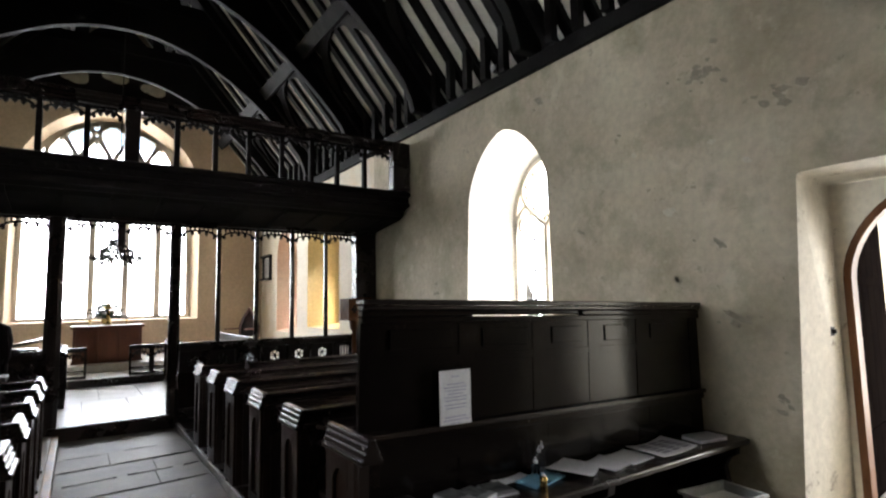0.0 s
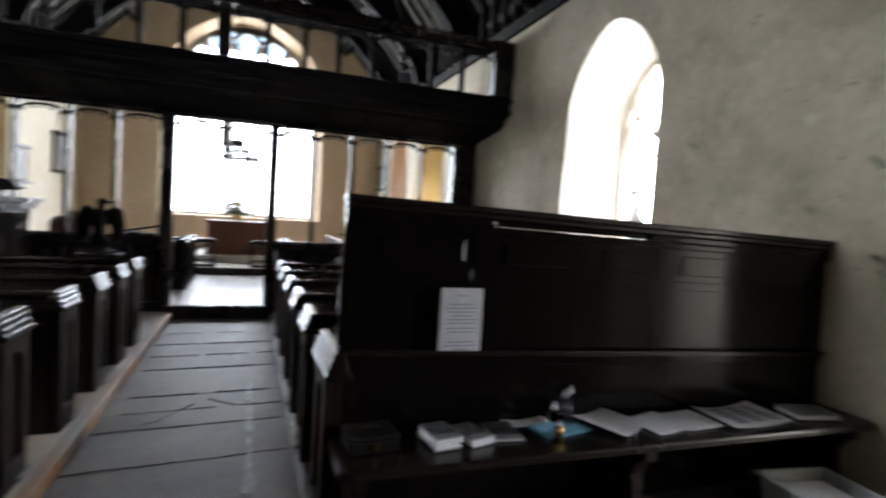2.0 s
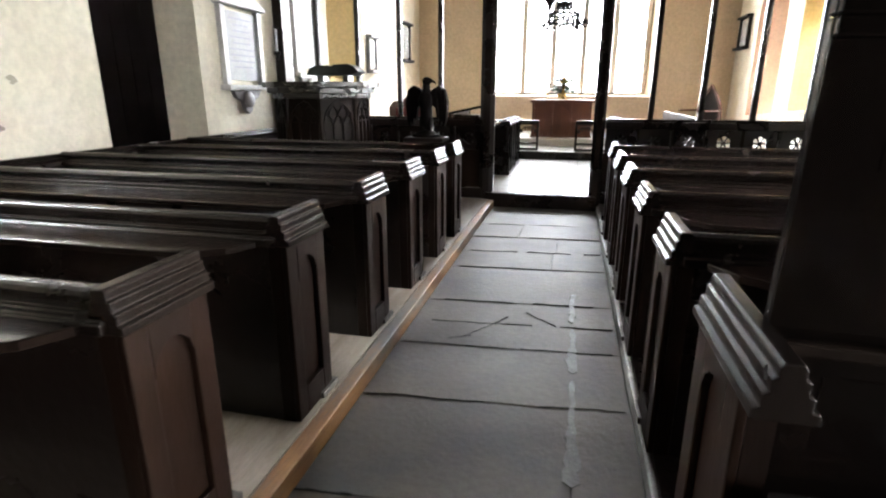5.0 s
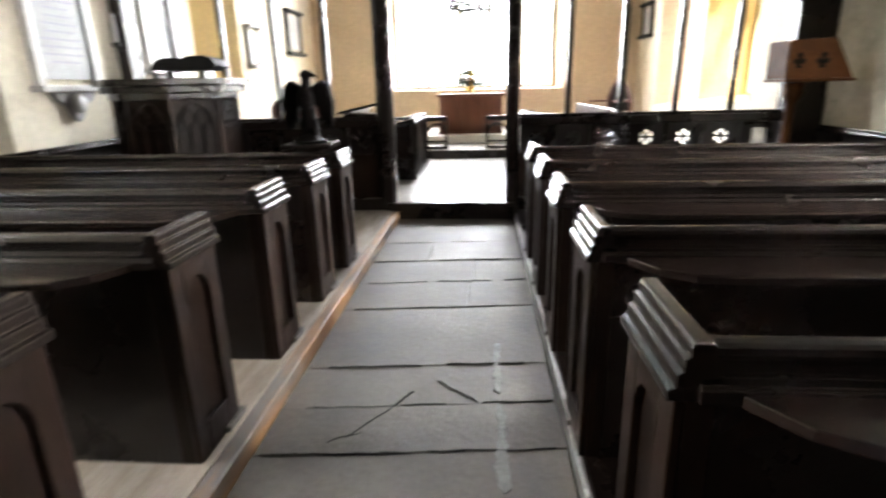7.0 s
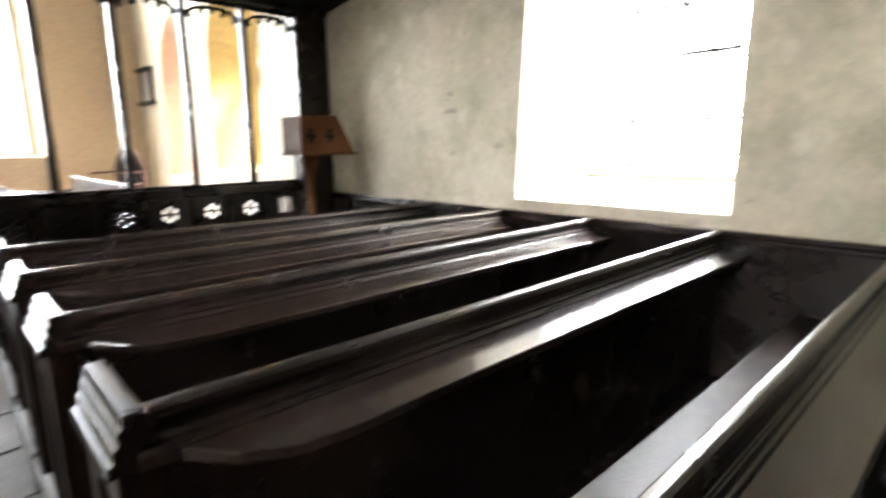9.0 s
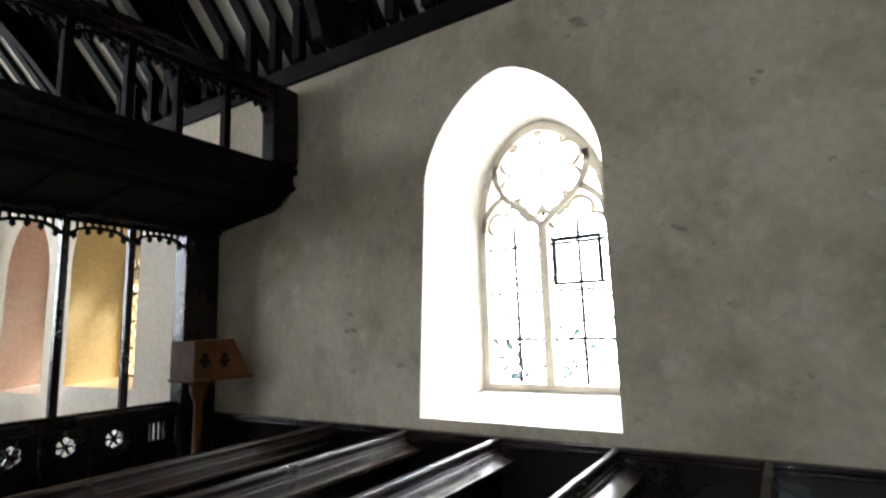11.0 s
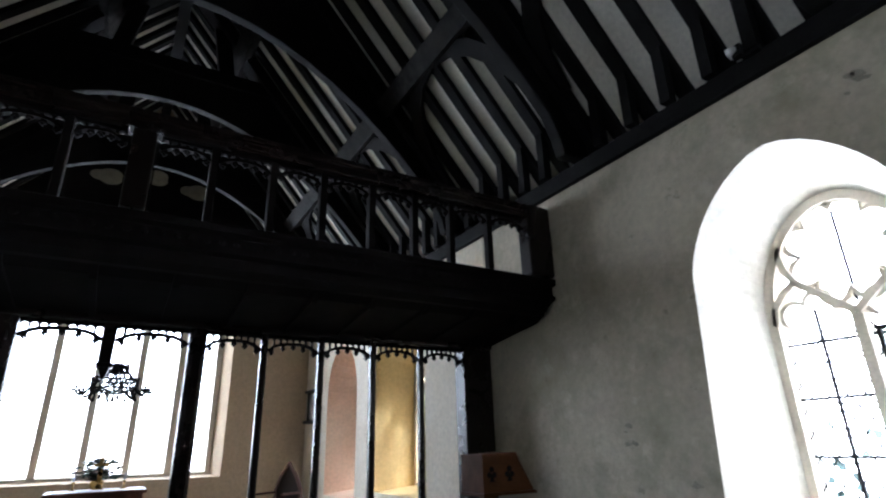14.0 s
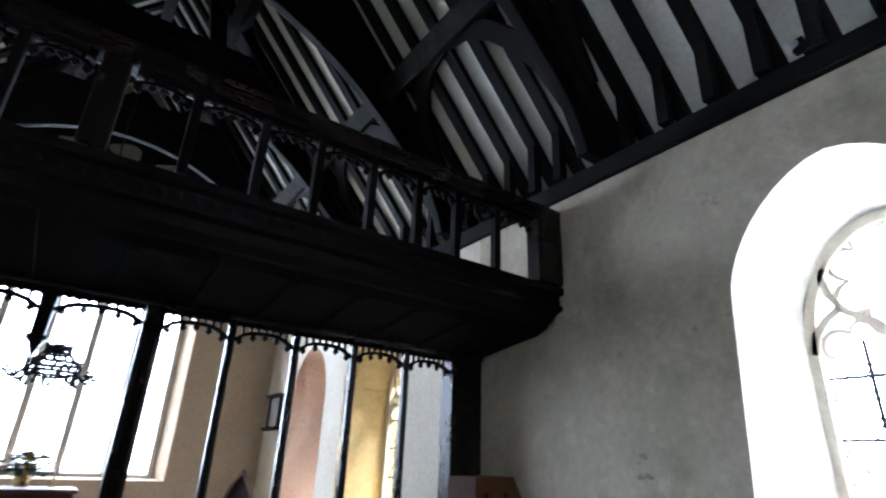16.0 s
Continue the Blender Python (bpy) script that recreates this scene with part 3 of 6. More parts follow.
# ---- windows ----
def foiled_head(bm, at, nrm, m, z0, step, head, w, d):
    """Two ogee light heads under one large foiled cell."""
    k = step / 0.47
    def lim(u, z):
        return (u, min(z, head(u) - 0.025))
    for s in (-1, 1):
        rib = [(0, 0.03), (0.10, 0.12), (0.20, 0.20), (0.285, 0.28), (0.33, 0.37), (0.345, 0.47), (0.335, 0.56), (0.32, 0.66)]
        ribbon(bm, [at(lim(m + s * u * k, z0 + z * k)) for u, z in rib], nrm, w * 0.7, d)
        ribbon(bm, [at(lim(m + s * u * k, z0 + z * k)) for u, z in ((0.455, 0.03), (0.435, 0.14), (0.37, 0.22), (0.285, 0.28))], nrm, w * 0.7, d)
        # five foils under each light head
        pts = []
        for i in range(31):
            a = math.pi * i / 30
            r = 0.140 + 0.070 * abs(math.sin(2.5 * a)) ** 0.7
            pts.append(lim(m + s * 0.232 * k + r * k * math.cos(a), z0 + (0.0 + r * 1.0 * math.sin(a)) * k))
        ribbon(bm, [at(p) for p in pts], nrm, w * 0.42, d * 0.55)
    # eight foils round the cell
    pts = []
    for i in range(64):
        a = 6.28319 * i / 64
        r = 0.225 + 0.095 * abs(math.sin(4 * a)) ** 0.7
        pts.append(lim(m + r * k * math.cos(a), z0 + (0.43 + r * 1.1 * math.sin(a)) * k))
    ribbon(bm, [at(p) for p in pts], nrm, w * 0.5, d * 0.55, closed=True)


def mullions(bm, axis, plane, o, lights, tracery_from, w=0.075, d=0.14):
    """Stone frame, mullions, cusped light heads and net tracery inside an arched outline."""
    def at(p):
        return (plane, p[0], p[1]) if axis == "x" else (p[0], plane, p[1])
    nrm = (1, 0, 0) if axis == "x" else (0, 1, 0)
    ribbon(bm, [at(p) for p in o], nrm, w, d, closed=True)
    u0, u1 = o[0][0], o[-1][0]
    step = (u1 - u0) / lights
    def head(u):
        best = o[0][1]
        for a, c in zip(o, o[1:]):
            if min(a[0], c[0]) <= u <= max(a[0], c[0]) and abs(c[0] - a[0]) > 1e-6:
                f = (u - a[0]) / (c[0] - a[0])
                best = max(best, a[1] + f * (c[1] - a[1]))
        return best
    for i in range(1, lights):
        u = u0 + step * i
        ribbon(bm, [at((u, o[0][1])), at((u, tracery_from + 0.02))], nrm, w, d)
    if lights == 2:
        foiled_head(bm, at, nrm, (u0 + u1) / 2, tracery_from, step, head, w, d)
        return
    for i in range(lights):
        a, c = u0 + step * i, u0 + step * (i + 1)
        m = (a + c) / 2
        top = min(tracery_from + step * 0.75, head(m) - 0.02)
        if top > tracery_from:
            for s, e in ((a, m), (c, m)):
                pts = [(s + (e - s) * f, tracery_from + (top - tracery_from) * (f * (2 - f))) for f in (0, 0.25, 0.5, 0.75, 1)]
                ribbon(bm, [at(p) for p in pts], nrm, w * 0.8, d)
                # cusp
                q = pts[2]
                ribbon(bm, [at(q), at((q[0] + (m - q[0]) * 0.55, q[1] - step * 0.10))], nrm, w * 0.55, d * 0.7)
    # net tracery: reticulated cells above the lights
    z = tracery_from + step * 0.75
    row = 1
    while row < lights:
        for i in range(lights - row):
            m = u0 + step * (i + 0.5 + row * 0.5)
            cell = [(m, z - step * 0.75), (m + step * 0.42, z - step * 0.05), (m + step * 0.36, z + step * 0.35), (m, z + step * 0.85), (m - step * 0.36, z + step * 0.35), (m - step * 0.42, z - step * 0.05)]
            cell = [(u, min(zz, head(u) - 0.01)) for u, zz in cell if u0 <= u <= u1]
            ribbon(bm, [at(p) for p in cell], nrm, w * 0.75, d, closed=True)
            for u, zz in cell[1::2]:
                ribbon(bm, [at((u, zz)), at((u + (m - u) * 0.35, zz + (z + 0.1 * step - zz) * 0.3))], nrm, w * 0.5, d * 0.6)
        z += step * 0.9
        row += 1


def pane(bm, axis, plane, o):
    prism(bm, o, axis, plane - 0.003, plane + 0.003)


def window(name, label, axis, plane, o, lights, tracery_from, lead=True):
    root = thing(name, label, "window", kind="structure")
    bm = bmesh.new()
    mullions(bm, axis, plane, o, lights, tracery_from, *((0.105, 0.12) if lights > 3 else (0.06, 0.12)))
    part("stone_tracery", bm, STONE, root, "pale stone mullions and tracery", bevel=0.01)
    bm = bmesh.new()
    pane(bm, axis, plane, o)
    g = part("pane", bm, GLASS, root, "clear leaded glass")
    g.visible_shadow = False
    if lead:
        def at(p):
            return (plane + 0.006, p[0], p[1]) if axis == "x" else (p[0], plane + 0.006, p[1])
        nrm = (1, 0, 0) if axis == "x" else (0, 1, 0)
        bm = bmesh.new()
        u0, u1, z0 = o[0][0], o[-1][0], o[0][1]
        step = (u1 - u0) / lights
        for i in range(lights):
            a = u0 + step * i
            ribbon(bm, [at((a + step * 0.5, z0)), at((a + step * 0.5, tracery_from + 0.1))], nrm, 0.019, 0.012)
            z = z0 + 0.32
            while z < tracery_from + 0.06:
                ribbon(bm, [at((a + 0.02, z)), at((a + step - 0.02, z))], nrm, 0.017, 0.014)
                z += 0.33
        if lights == 2:
            m = (u0 + u1) / 2
            ribbon(bm, [at((m, tracery_from + 0.10)), at((m, tracery_from + 0.72))], nrm, 0.017, 0.012)
            ribbon(bm, [at((m - 0.26, tracery_from + 0.44)), at((m + 0.26, tracery_from + 0.44))], nrm, 0.007, 0.008)
        part("saddle_bars", bm, LEAD, g, "dark iron saddle bars")
        bm = bmesh.new()
        for i in range(lights):
            a = u0 + step * i
            z = z0 - step
            while z < tracery_from:
                for sgn in (0, 1):
                    p, q = (a, z) if sgn == 0 else (a + step, z), (a + step, z + step * 1.5) if sgn == 0 else (a, z + step * 1.5)
                    f0 = max(0.0, (z0 - p[1]) / (q[1] - p[1]))
                    f1 = min(1.0, (tracery_from - p[1]) / (q[1] - p[1]))
                    if f1 > f0:
                        ribbon(bm, [at((p[0] + (q[0] - p[0]) * f, p[1] + (q[1] - p[1]) * f)) for f in (f0, f1)], nrm, 0.008, 0.006)
                z += step * 0.30
        part("lead_cames", bm, LEAD, g, "diamond lead cames")
    return root


w1 = window("window_1", "two-light leaded window with cusped stone tracery", "x", XS + 0.60, swin_out, 2, 2.10)
solid("hopper_frame", [(XS + 0.55, XS + 0.585, 4.70, 5.035, 1.705, 1.725), (XS + 0.55, XS + 0.585, 4.70, 5.035, 2.01, 2.035), (XS + 0.55, XS + 0.585, 4.70, 4.72, 1.7255, 2.0095), (XS + 0.55, XS + 0.585, 5.015, 5.035, 1.7255, 2.0095)], IRON, w1, "black iron opening casement")
window("window_2", "five-light east window with stone tracery, glaring with daylight", "y", YE + 0.42, ewin_out, 5, 3.95, lead=False)
w3 = window("window_3", "stained amber leaded chancel window", "x", XS + 0.60, c1_out, 2, 2.0)
for o in w3.children:
    if o.name.startswith("pane"):
        o.data.materials[0] = AMBER
w4 = window("window_4", "leaded chancel window with a dark opening casement", "x", XS + 0.60, c2_out, 2, 2.0)
solid("hopper_frame", [(XS + 0.54, XS + 0.58, 11.75, 11.79, 1.55, 2.45), (XS + 0.54, XS + 0.58, 12.25, 12.29, 1.55, 2.45), (XS + 0.54, XS + 0.58, 11.79, 12.25, 1.55, 1.59), (XS + 0.54, XS + 0.58, 11.79, 12.25, 2.41, 2.45)], IRON, w4, "dark iron casement")
window("window_5", "leaded north nave window", "x", XN - 0.60, nwin_out, 2, 2.2)
window("window_6", "leaded north chancel window", "x", XN - 0.60, n2_out, 2, 2.1)


# ---- pews ----
def build_pew(name, label, length, s, group):
    """A box-ended bench; the origin is at the aisle face's foot of the back; it runs towards s along x and faces +y."""
    root = thing(name, label, "pew", group=group)
    X = lambda a: s * a
    def bx(a0, a1, y0, y1, z0, z1):
        return (min(X(a0), X(a1)), max(X(a0), X(a1)), y0, y1, z0, z1)
    H = 0.74
    board = solid("end_board", [bx(0.02, 0.065, 0.0, 0.262, 0, H - 0.10)], OAK_END, root)
    solid("end_stile", [bx(0.0, 0.0195, 0.0, 0.065, 0, H - 0.10)], OAK_END, board, bevel=0.004)
    solid("end_stile", [bx(0.0, 0.0195, 0.197, 0.262, 0, H - 0.10)], OAK_END, board, bevel=0.004)
    solid("end_bottom_rail", [bx(0.0, 0.0195, 0.0655, 0.1965, 0, 0.11)], OAK_END, board, bevel=0.004)
    bm = bmesh.new()
    head = [(0.0655, H - 0.101), (0.0655, H - 0.24)] + [(0.131 + 0.0655 * math.cos(radians(a)), H - 0.24 + 0.075 * math.sin(radians(a))) for a in (165, 140, 115, 90, 65, 40, 15)] + [(0.1965, H - 0.24), (0.1965, H - 0.101)]
    prism(bm, head, "x", min(X(0), X(0.0195)), max(X(0), X(0.0195)))
    part("arched_head_rail", bm, OAK_END, board, "arched head of the sunk panel", bevel=0.004)
    bm = bmesh.new()
    step = [(-0.016, H - 0.10), (-0.016, H - 0.080), (-0.004, H - 0.076), (-0.004, H - 0.054), (0.005, H - 0.050), (0.005, H - 0.028), (0.013, H - 0.024), (0.013, H - 0.007), (0.019, H), (0.046, H), (0.052, H - 0.007), (0.052, H - 0.024), (0.060, H - 0.028), (0.060, H - 0.050), (0.069, H - 0.054), (0.069, H - 0.076), (0.081, H - 0.080), (0.081, H - 0.10)]
    prism(bm, [(X(a), z) for a, z in step], "y", -0.012, 0.274)
    part("end_cap", bm, OAK_WORN, root, "moulded cap worn pale at its edges", bevel=0.003)
    part_boxes = [bx(0.066, length, 0.0, 0.028, 0.0, H - 0.105)]
    solid("backrest", part_boxes, OAK, root)
    bm = bmesh.new()
    rail = [(-0.022, H - 0.10), (-0.022, H - 0.074), (-0.012, H - 0.070), (-0.012, H - 0.056), (-0.002, H - 0.054), (-0.002, H - 0.036), (-0.008, H - 0.030), (-0.010, H - 0.020), (-0.007, H - 0.010), (-0.001, H - 0.004), (0.008, H - 0.001), (0.016, H - 0.001), (0.025, H - 0.004), (0.031, H - 0.010), (0.034, H - 0.020), (0.032, H - 0.030), (0.029, H - 0.036), (0.029, H - 0.054), (0.038, H - 0.058), (0.038, H - 0.10)]
    prism(bm, rail, "x", min(X(0.03), X(length)), max(X(0.03), X(length)))
    part("top_rail", bm, OAK_WORN, root, "moulded top rail with worn highlights", bevel=0.003)
    # sloping book ledge behind the back, its aisle end rounded off
    bm = bmesh.new()
    plan = [(X(0.09), -0.02), (X(0.16), -0.085), (X(0.24), -0.12), (X(0.34), -0.132), (X(length), -0.132), (X(length), -0.02)]
    v0 = [bm.verts.new((x, y, H - 0.080 + (y + 0.02) * 0.16)) for x, y in plan]
    v1 = [bm.verts.new((x, y, H - 0.104 + (y + 0.02) * 0.16)) for x, y in plan]
    bm.faces.new(v0)
    bm.faces.new(v1[::-1])
    for i in range(6):
        bm.faces.new((v0[i], v1[i], v1[(i + 1) % 6], v0[(i + 1) % 6]))
    part("book_ledge", bm, POLISHED, root, "sloping book ledge with a rounded end", bevel=0.004)
    bm = bmesh.new()
    plan = [(X(0.066), 0.03), (X(0.066), 0.24), (X(0.12), 0.30), (X(0.20), 0.335), (X(length), 0.335), (X(length), 0.03)]
    prism(bm, plan, "z", 0.37, 0.40)
    part("seat", bm, OAK_END, root, "plank seat", bevel=0.006)
    solid("seat_riser", [bx(0.4, length, 0.24, 0.262, 0.0, 0.369)], OAK, root)
    solid("foot_plate", [bx(-0.012, 0.08, 0.16, 0.285, 0.0, 0.022)], SHEEN_BLOCK, root, "worn foot block, glossy reflection put into its pale colour")
    return root


pew = build_pew("pew", "black oak bench pew with a panelled end and book ledge", XS - 1.19 - 0.02, 1, "south pews")
S_Y = [3.845, 4.52, 5.205, 5.86, 6.52]
pew.matrix_world = pose(1.18, S_Y[0], 0.06)
for y in S_Y[1:]:
    copy_thing(pew, pose(1.18, y, 0.06))
npew = build_pew("pew", "black oak bench pew with a brown panelled end", 0.0 - XN - 0.02, -1, "north pews")
N_Y = [2.40, 3.07, 3.725, 4.42, 5.08, 5.715, 6.28]
npew.matrix_world = pose(0.022, N_Y[0], 0.07)
for y in N_Y[1:]:
    copy_thing(npew, pose(0.022, y, 0.07))
# dado boarding along the pews' wall ends
for nm, x0, x1, y0 in (("wainscot_south", XS - 0.045, XS - 0.003, 3.35), ("wainscot_north", XN + 0.003, XN + 0.045, 1.4)):
    w = thing(nm, "dark oak wainscot with a moulded rail along the wall", "wainscot", kind="structure")
    solid("boarding", [(x0, x1, y0, 7.9, 0.07, 0.748)], OAK, w)
    solid("rail", [(x0 - 0.025, x1 + 0.002, y0, 7.9, 0.7485, 0.772), (x0 - 0.01, x1 + 0.002, y0, 7.9, 0.7725, 0.797)] if x0 > 0 else [(x0 - 0.002, x1 + 0.025, y0, 7.9, 0.7485, 0.772), (x0 - 0.002, x1 + 0.01, y0, 7.9, 0.7725, 0.797)], OAK_WORN, w, bevel=0.006)


# ---- chancel screen and rood loft ----
def cusped_head(bm, x0, x1, top, y, h=0.13, d=0.04):
    """A low cusped arch hung from a head beam, with small pierced lights between arch and beam."""
    n = (0, 1, 0)
    ribbon(bm, [(x0, y, top - 0.010), (x1, y, top - 0.010)], n, 0.02, d)
    w = x1 - x0
    m = (x0 + x1) / 2
    def arch(x):
        f = min(1.0, abs(x - m) / (w / 2))
        return top - h * (0.45 + 0.50 * f ** 3.0)
    k = 16
    ribbon(bm, [(x0 + w * i / k, y, arch(x0 + w * i / k)) for i in range(k + 1)], n, 0.020, d)
    # little uprights with rounded heads
    c = max(4, round(w / 0.05))
    for i in range(1, c):
        x = x0 + w * i / c
        ribbon(bm, [(x, y, top - 0.012), (x, y, arch(x))], n, 0.010 if i % 2 else 0.014, d * 0.7)
    for i in range(c):
        a, e = x0 + w * i / c, x0 + w * (i + 1) / c
        q = (a + e) / 2
        prism(bm, [(a, top - 0.015), (e, top - 0.015), (e, top - 0.036), (q + 0.006, top - 0.024), (q - 0.006, top - 0.024), (a, top - 0.036)], "y", y - d * 0.3, y + d * 0.3)
    # cusps ending in small knops
    for f in (0.08, 0.30, 0.50, 0.70, 0.92):
        x = x0 + w * f
        z = arch(x)
        l = h * (0.20 if f == 0.5 else 0.27)
        prism(bm, [(x - 0.020, z - 0.004), (x + 0.020, z - 0.004), (x + 0.007, z - l), (x - 0.007, z - l)], "y", y - d * 0.3, y + d * 0.3)
        for dx, dz in ((-0.012, -l), (0.012, -l), (0.0, -l - 0.013)):
            prism(bm, [(x + dx + 0.0095 * math.cos(t), z + dz + 0.0095 * math.sin(t)) for t in (0, 1.05, 2.09, 3.14, 4.19, 5.24)], "y", y - d * 0.25, y + d * 0.25)


def pierced_board(bm, x0, x1, z0, z1, y, d, radius):
    """A board with one opening, whose edge lies at radius(angle) from the middle."""
    mx, mz = (x0 + x1) / 2, (z0 + z1) / 2
    hw, hh = (x1 - x0) / 2, (z1 - z0) / 2
    corner = [math.atan2(sz * hh, sx_ * hw) % 6.28319 for sx_, sz in ((1, 1), (-1, 1), (-1, -1), (1, -1))]
    angles = sorted([6.28319 * i / 48 for i in range(48)] + corner)
    rings = []
    for yy in (y, y + d):
        inner, outer = [], []
        for a in angles:
            c, s = math.cos(a), math.sin(a)
            k = min(hw / max(abs(c), 1e-6), hh / max(abs(s), 1e-6))
            inner.append(bm.verts.new((mx + radius(a) * c, yy, mz + radius(a) * s)))
            outer.append(bm.verts.new((mx + k * c, yy, mz + k * s)))
        rings += [inner, outer]
    n = len(angles)
    for a, c in ((0, 1), (2, 3), (0, 2), (1, 3)):
        for i in range(n):
            bm.faces.new((rings[a][i], rings[a][(i + 1) % n], rings[c][(i + 1) % n], rings[c][i]))


def pierced_panel(x0, x1, z0, z1, y, slots=False):
    """A plank pierced by a six-petalled wheel or by slots."""
    d = 0.035
    mx, mz, r = (x0 + x1) / 2, (z0 + z1) / 2, 0.066
    bm = bmesh.new()
    if slots:
        pierced_board(bm, x0, x1, z0, z1, y, d, lambda a: r / max(abs(math.cos(a)), abs(math.sin(a))))
    else:
        pierced_board(bm, x0, x1, z0, z1, y, d, lambda a: r * (0.80 + 0.20 * abs(math.sin(3 * a))))
    board = part("pierced_panel", bm, OAK, screen, "dark board pierced by slots" if slots else "dark board pierced by a six-petalled wheel")
    if slots:
        for k in (-0.04, 0.0, 0.04):
            solid("slot_bar", [(mx + k - 0.007, mx + k + 0.007, y + 0.004, y + d - 0.004, mz - r + 0.0005, mz + r - 0.0005)], OAK, board)
    else:
        bm = bmesh.new()
        star = []
        for k in range(6):
            for da, rr in ((-0.11, 0.052), (0.11, 0.052), (0.52, 0.014)):
                a = 1.0472 * k + da
                star.append((mx + rr * math.cos(a), mz + rr * math.sin(a)))
        prism(bm, star, "y", y + 0.005, y + d - 0.005)
        part("wheel_tracery", bm, OAK, board)


HEAD, RAIL = 2.32, 0.925
screen = thing("chancel_screen", "black carved oak chancel screen with pierced tracery heads and dado", "screen")
bays_s = [1.20, 1.60, 2.055, 2.515, 2.98, 3.435]
bays_n = [-0.03, -0.48, -0.93, -1.40, -1.86, -2.30]


def moulded_post(x, w, y0, y1, z0, z1, name="post"):
    bm = bmesh.new()
    c = w * 0.28
    prism(bm, [(x - w / 2 + c, y0), (x + w / 2 - c, y0), (x + w / 2, y0 + c), (x + w / 2, y1 - c), (x + w / 2 - c, y1), (x - w / 2 + c, y1), (x - w / 2, y1 - c), (x - w / 2, y0 + c)], "z", z0, z1)
    part(name, bm, OAK, screen)


for x, w in ((1.145, 0.115), (0.006, 0.15)):
    moulded_post(x, w, YSCREEN - 0.06, YSCREEN + 0.08, 0.0, HEAD + 0.02, "door_post")
for x in bays_s[1:-1]:
    moulded_post(x + 0.025, 0.05, YSCREEN - 0.02, YSCREEN + 0.05, RAIL, HEAD)
for x in bays_n[1:-1]:
    moulded_post(x - 0.025, 0.05, YSCREEN - 0.02, YSCREEN + 0.05, RAIL, HEAD)
solid("wall_post", [(3.435, XS - 0.003, YSCREEN - 0.05, YSCREEN + 0.12, 0.062, HEAD + 0.1)], OAK, screen, bevel=0.012)
solid("wall_post", [(XN + 0.003, -2.25, YSCREEN - 0.09, YSCREEN + 0.12, 0.072, HEAD + 0.1)], OAK, screen, bevel=0.012)
solid("head_beam", [(XN + 0.003, XS - 0.003, YSCREEN - 0.08, YSCREEN + 0.11, HEAD, HEAD + 0.16)], OAK, screen, bevel=0.015)
for i, (a, c) in enumerate(zip(bays_s, bays_s[1:])):
    bm = bmesh.new()
    cusped_head(bm, a + 0.05 if i else a, c, HEAD, YSCREEN + 0.02)
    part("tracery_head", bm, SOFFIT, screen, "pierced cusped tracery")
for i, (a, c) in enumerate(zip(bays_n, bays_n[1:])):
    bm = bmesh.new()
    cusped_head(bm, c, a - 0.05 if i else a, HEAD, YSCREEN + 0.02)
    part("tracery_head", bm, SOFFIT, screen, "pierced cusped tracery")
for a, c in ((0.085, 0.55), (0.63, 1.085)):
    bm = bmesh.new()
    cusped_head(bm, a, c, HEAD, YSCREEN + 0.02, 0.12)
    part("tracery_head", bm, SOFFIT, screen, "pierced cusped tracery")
bm = bmesh.new()
prism(bm, [(0.55, HEAD), (0.63, HEAD), (0.625, 2.02), (0.605, 1.96), (0.59, 1.92), (0.575, 1.96), (0.555, 2.02)], "y", YSCREEN - 0.02, YSCREEN + 0.06)
box(bm, 0.54, 0.64, YSCREEN - 0.03, YSCREEN + 0.07, 2.02, 2.05)
part("pendant", bm, OAK, screen, "carved pendant in the middle of the doorway", bevel=0.005)
for x0, x1, side in ((1.203, 3.434, 1), (-2.249, -0.034, -1)):
    solid("dado_rail", [(x0, x1, YSCREEN - 0.05, YSCREEN + 0.08, 0.83, 0.90), (x0, x1, YSCREEN - 0.02, YSCREEN + 0.05, 0.901, RAIL)], OAK, screen, bevel=0.01)
    solid("dado_sill", [(x0, x1, YSCREEN - 0.05, YSCREEN + 0.08, 0.07, 0.18)], OAK, screen, bevel=0.01)
    solid("dado_panel", [(x0, x1, YSCREEN + 0.0, YSCREEN + 0.03, 0.181, 0.585)], OAK_END, screen)
    n = 7
    w = (x1 - x0) / n
    for k in range(n):
        pierced_panel(x0 + w * k + 0.012, x0 + w * (k + 1) - 0.012, 0.586, 0.829, YSCREEN, slots=(k == 6 and side > 0))
        # boards added behind these piercings to stop chancel light showing through
        if side < 0 or k < 2:
            solid("backing_board", [(x0 + w * k + 0.012, x0 + w * (k + 1) - 0.012, YSCREEN + 0.036, YSCREEN + 0.05, 0.586, 0.829)], OAK, screen)
        if k:
            solid("dado_muntin", [(x0 + w * k - 0.0118, x0 + w * k + 0.0118, YSCREEN - 0.02, YSCREEN + 0.04, 0.182, 0.828)], OAK, screen)

loft = thing("rood_loft", "black oak rood loft with moulded bressumer and open balustrade", "gallery")
GY = 6.98
bm = bmesh.new()
prof = [(GY + 0.10, 2.47), (GY + 0.02, 2.50), (GY + 0.02, 2.545), (GY + 0.05, 2.55), (GY + 0.05, 2.575), (GY - 0.0, 2.59), (GY - 0.0, 2.62), (GY + 0.03, 2.63), (GY + 0.03, 2.70), (GY - 0.02, 2.715), (GY - 0.02, 2.76), (GY + 0.02, 2.78), (GY + 0.16, 2.78), (GY + 0.16, 2.47)]
prism(bm, prof, "x", XN + 0.003, XS - 0.003)
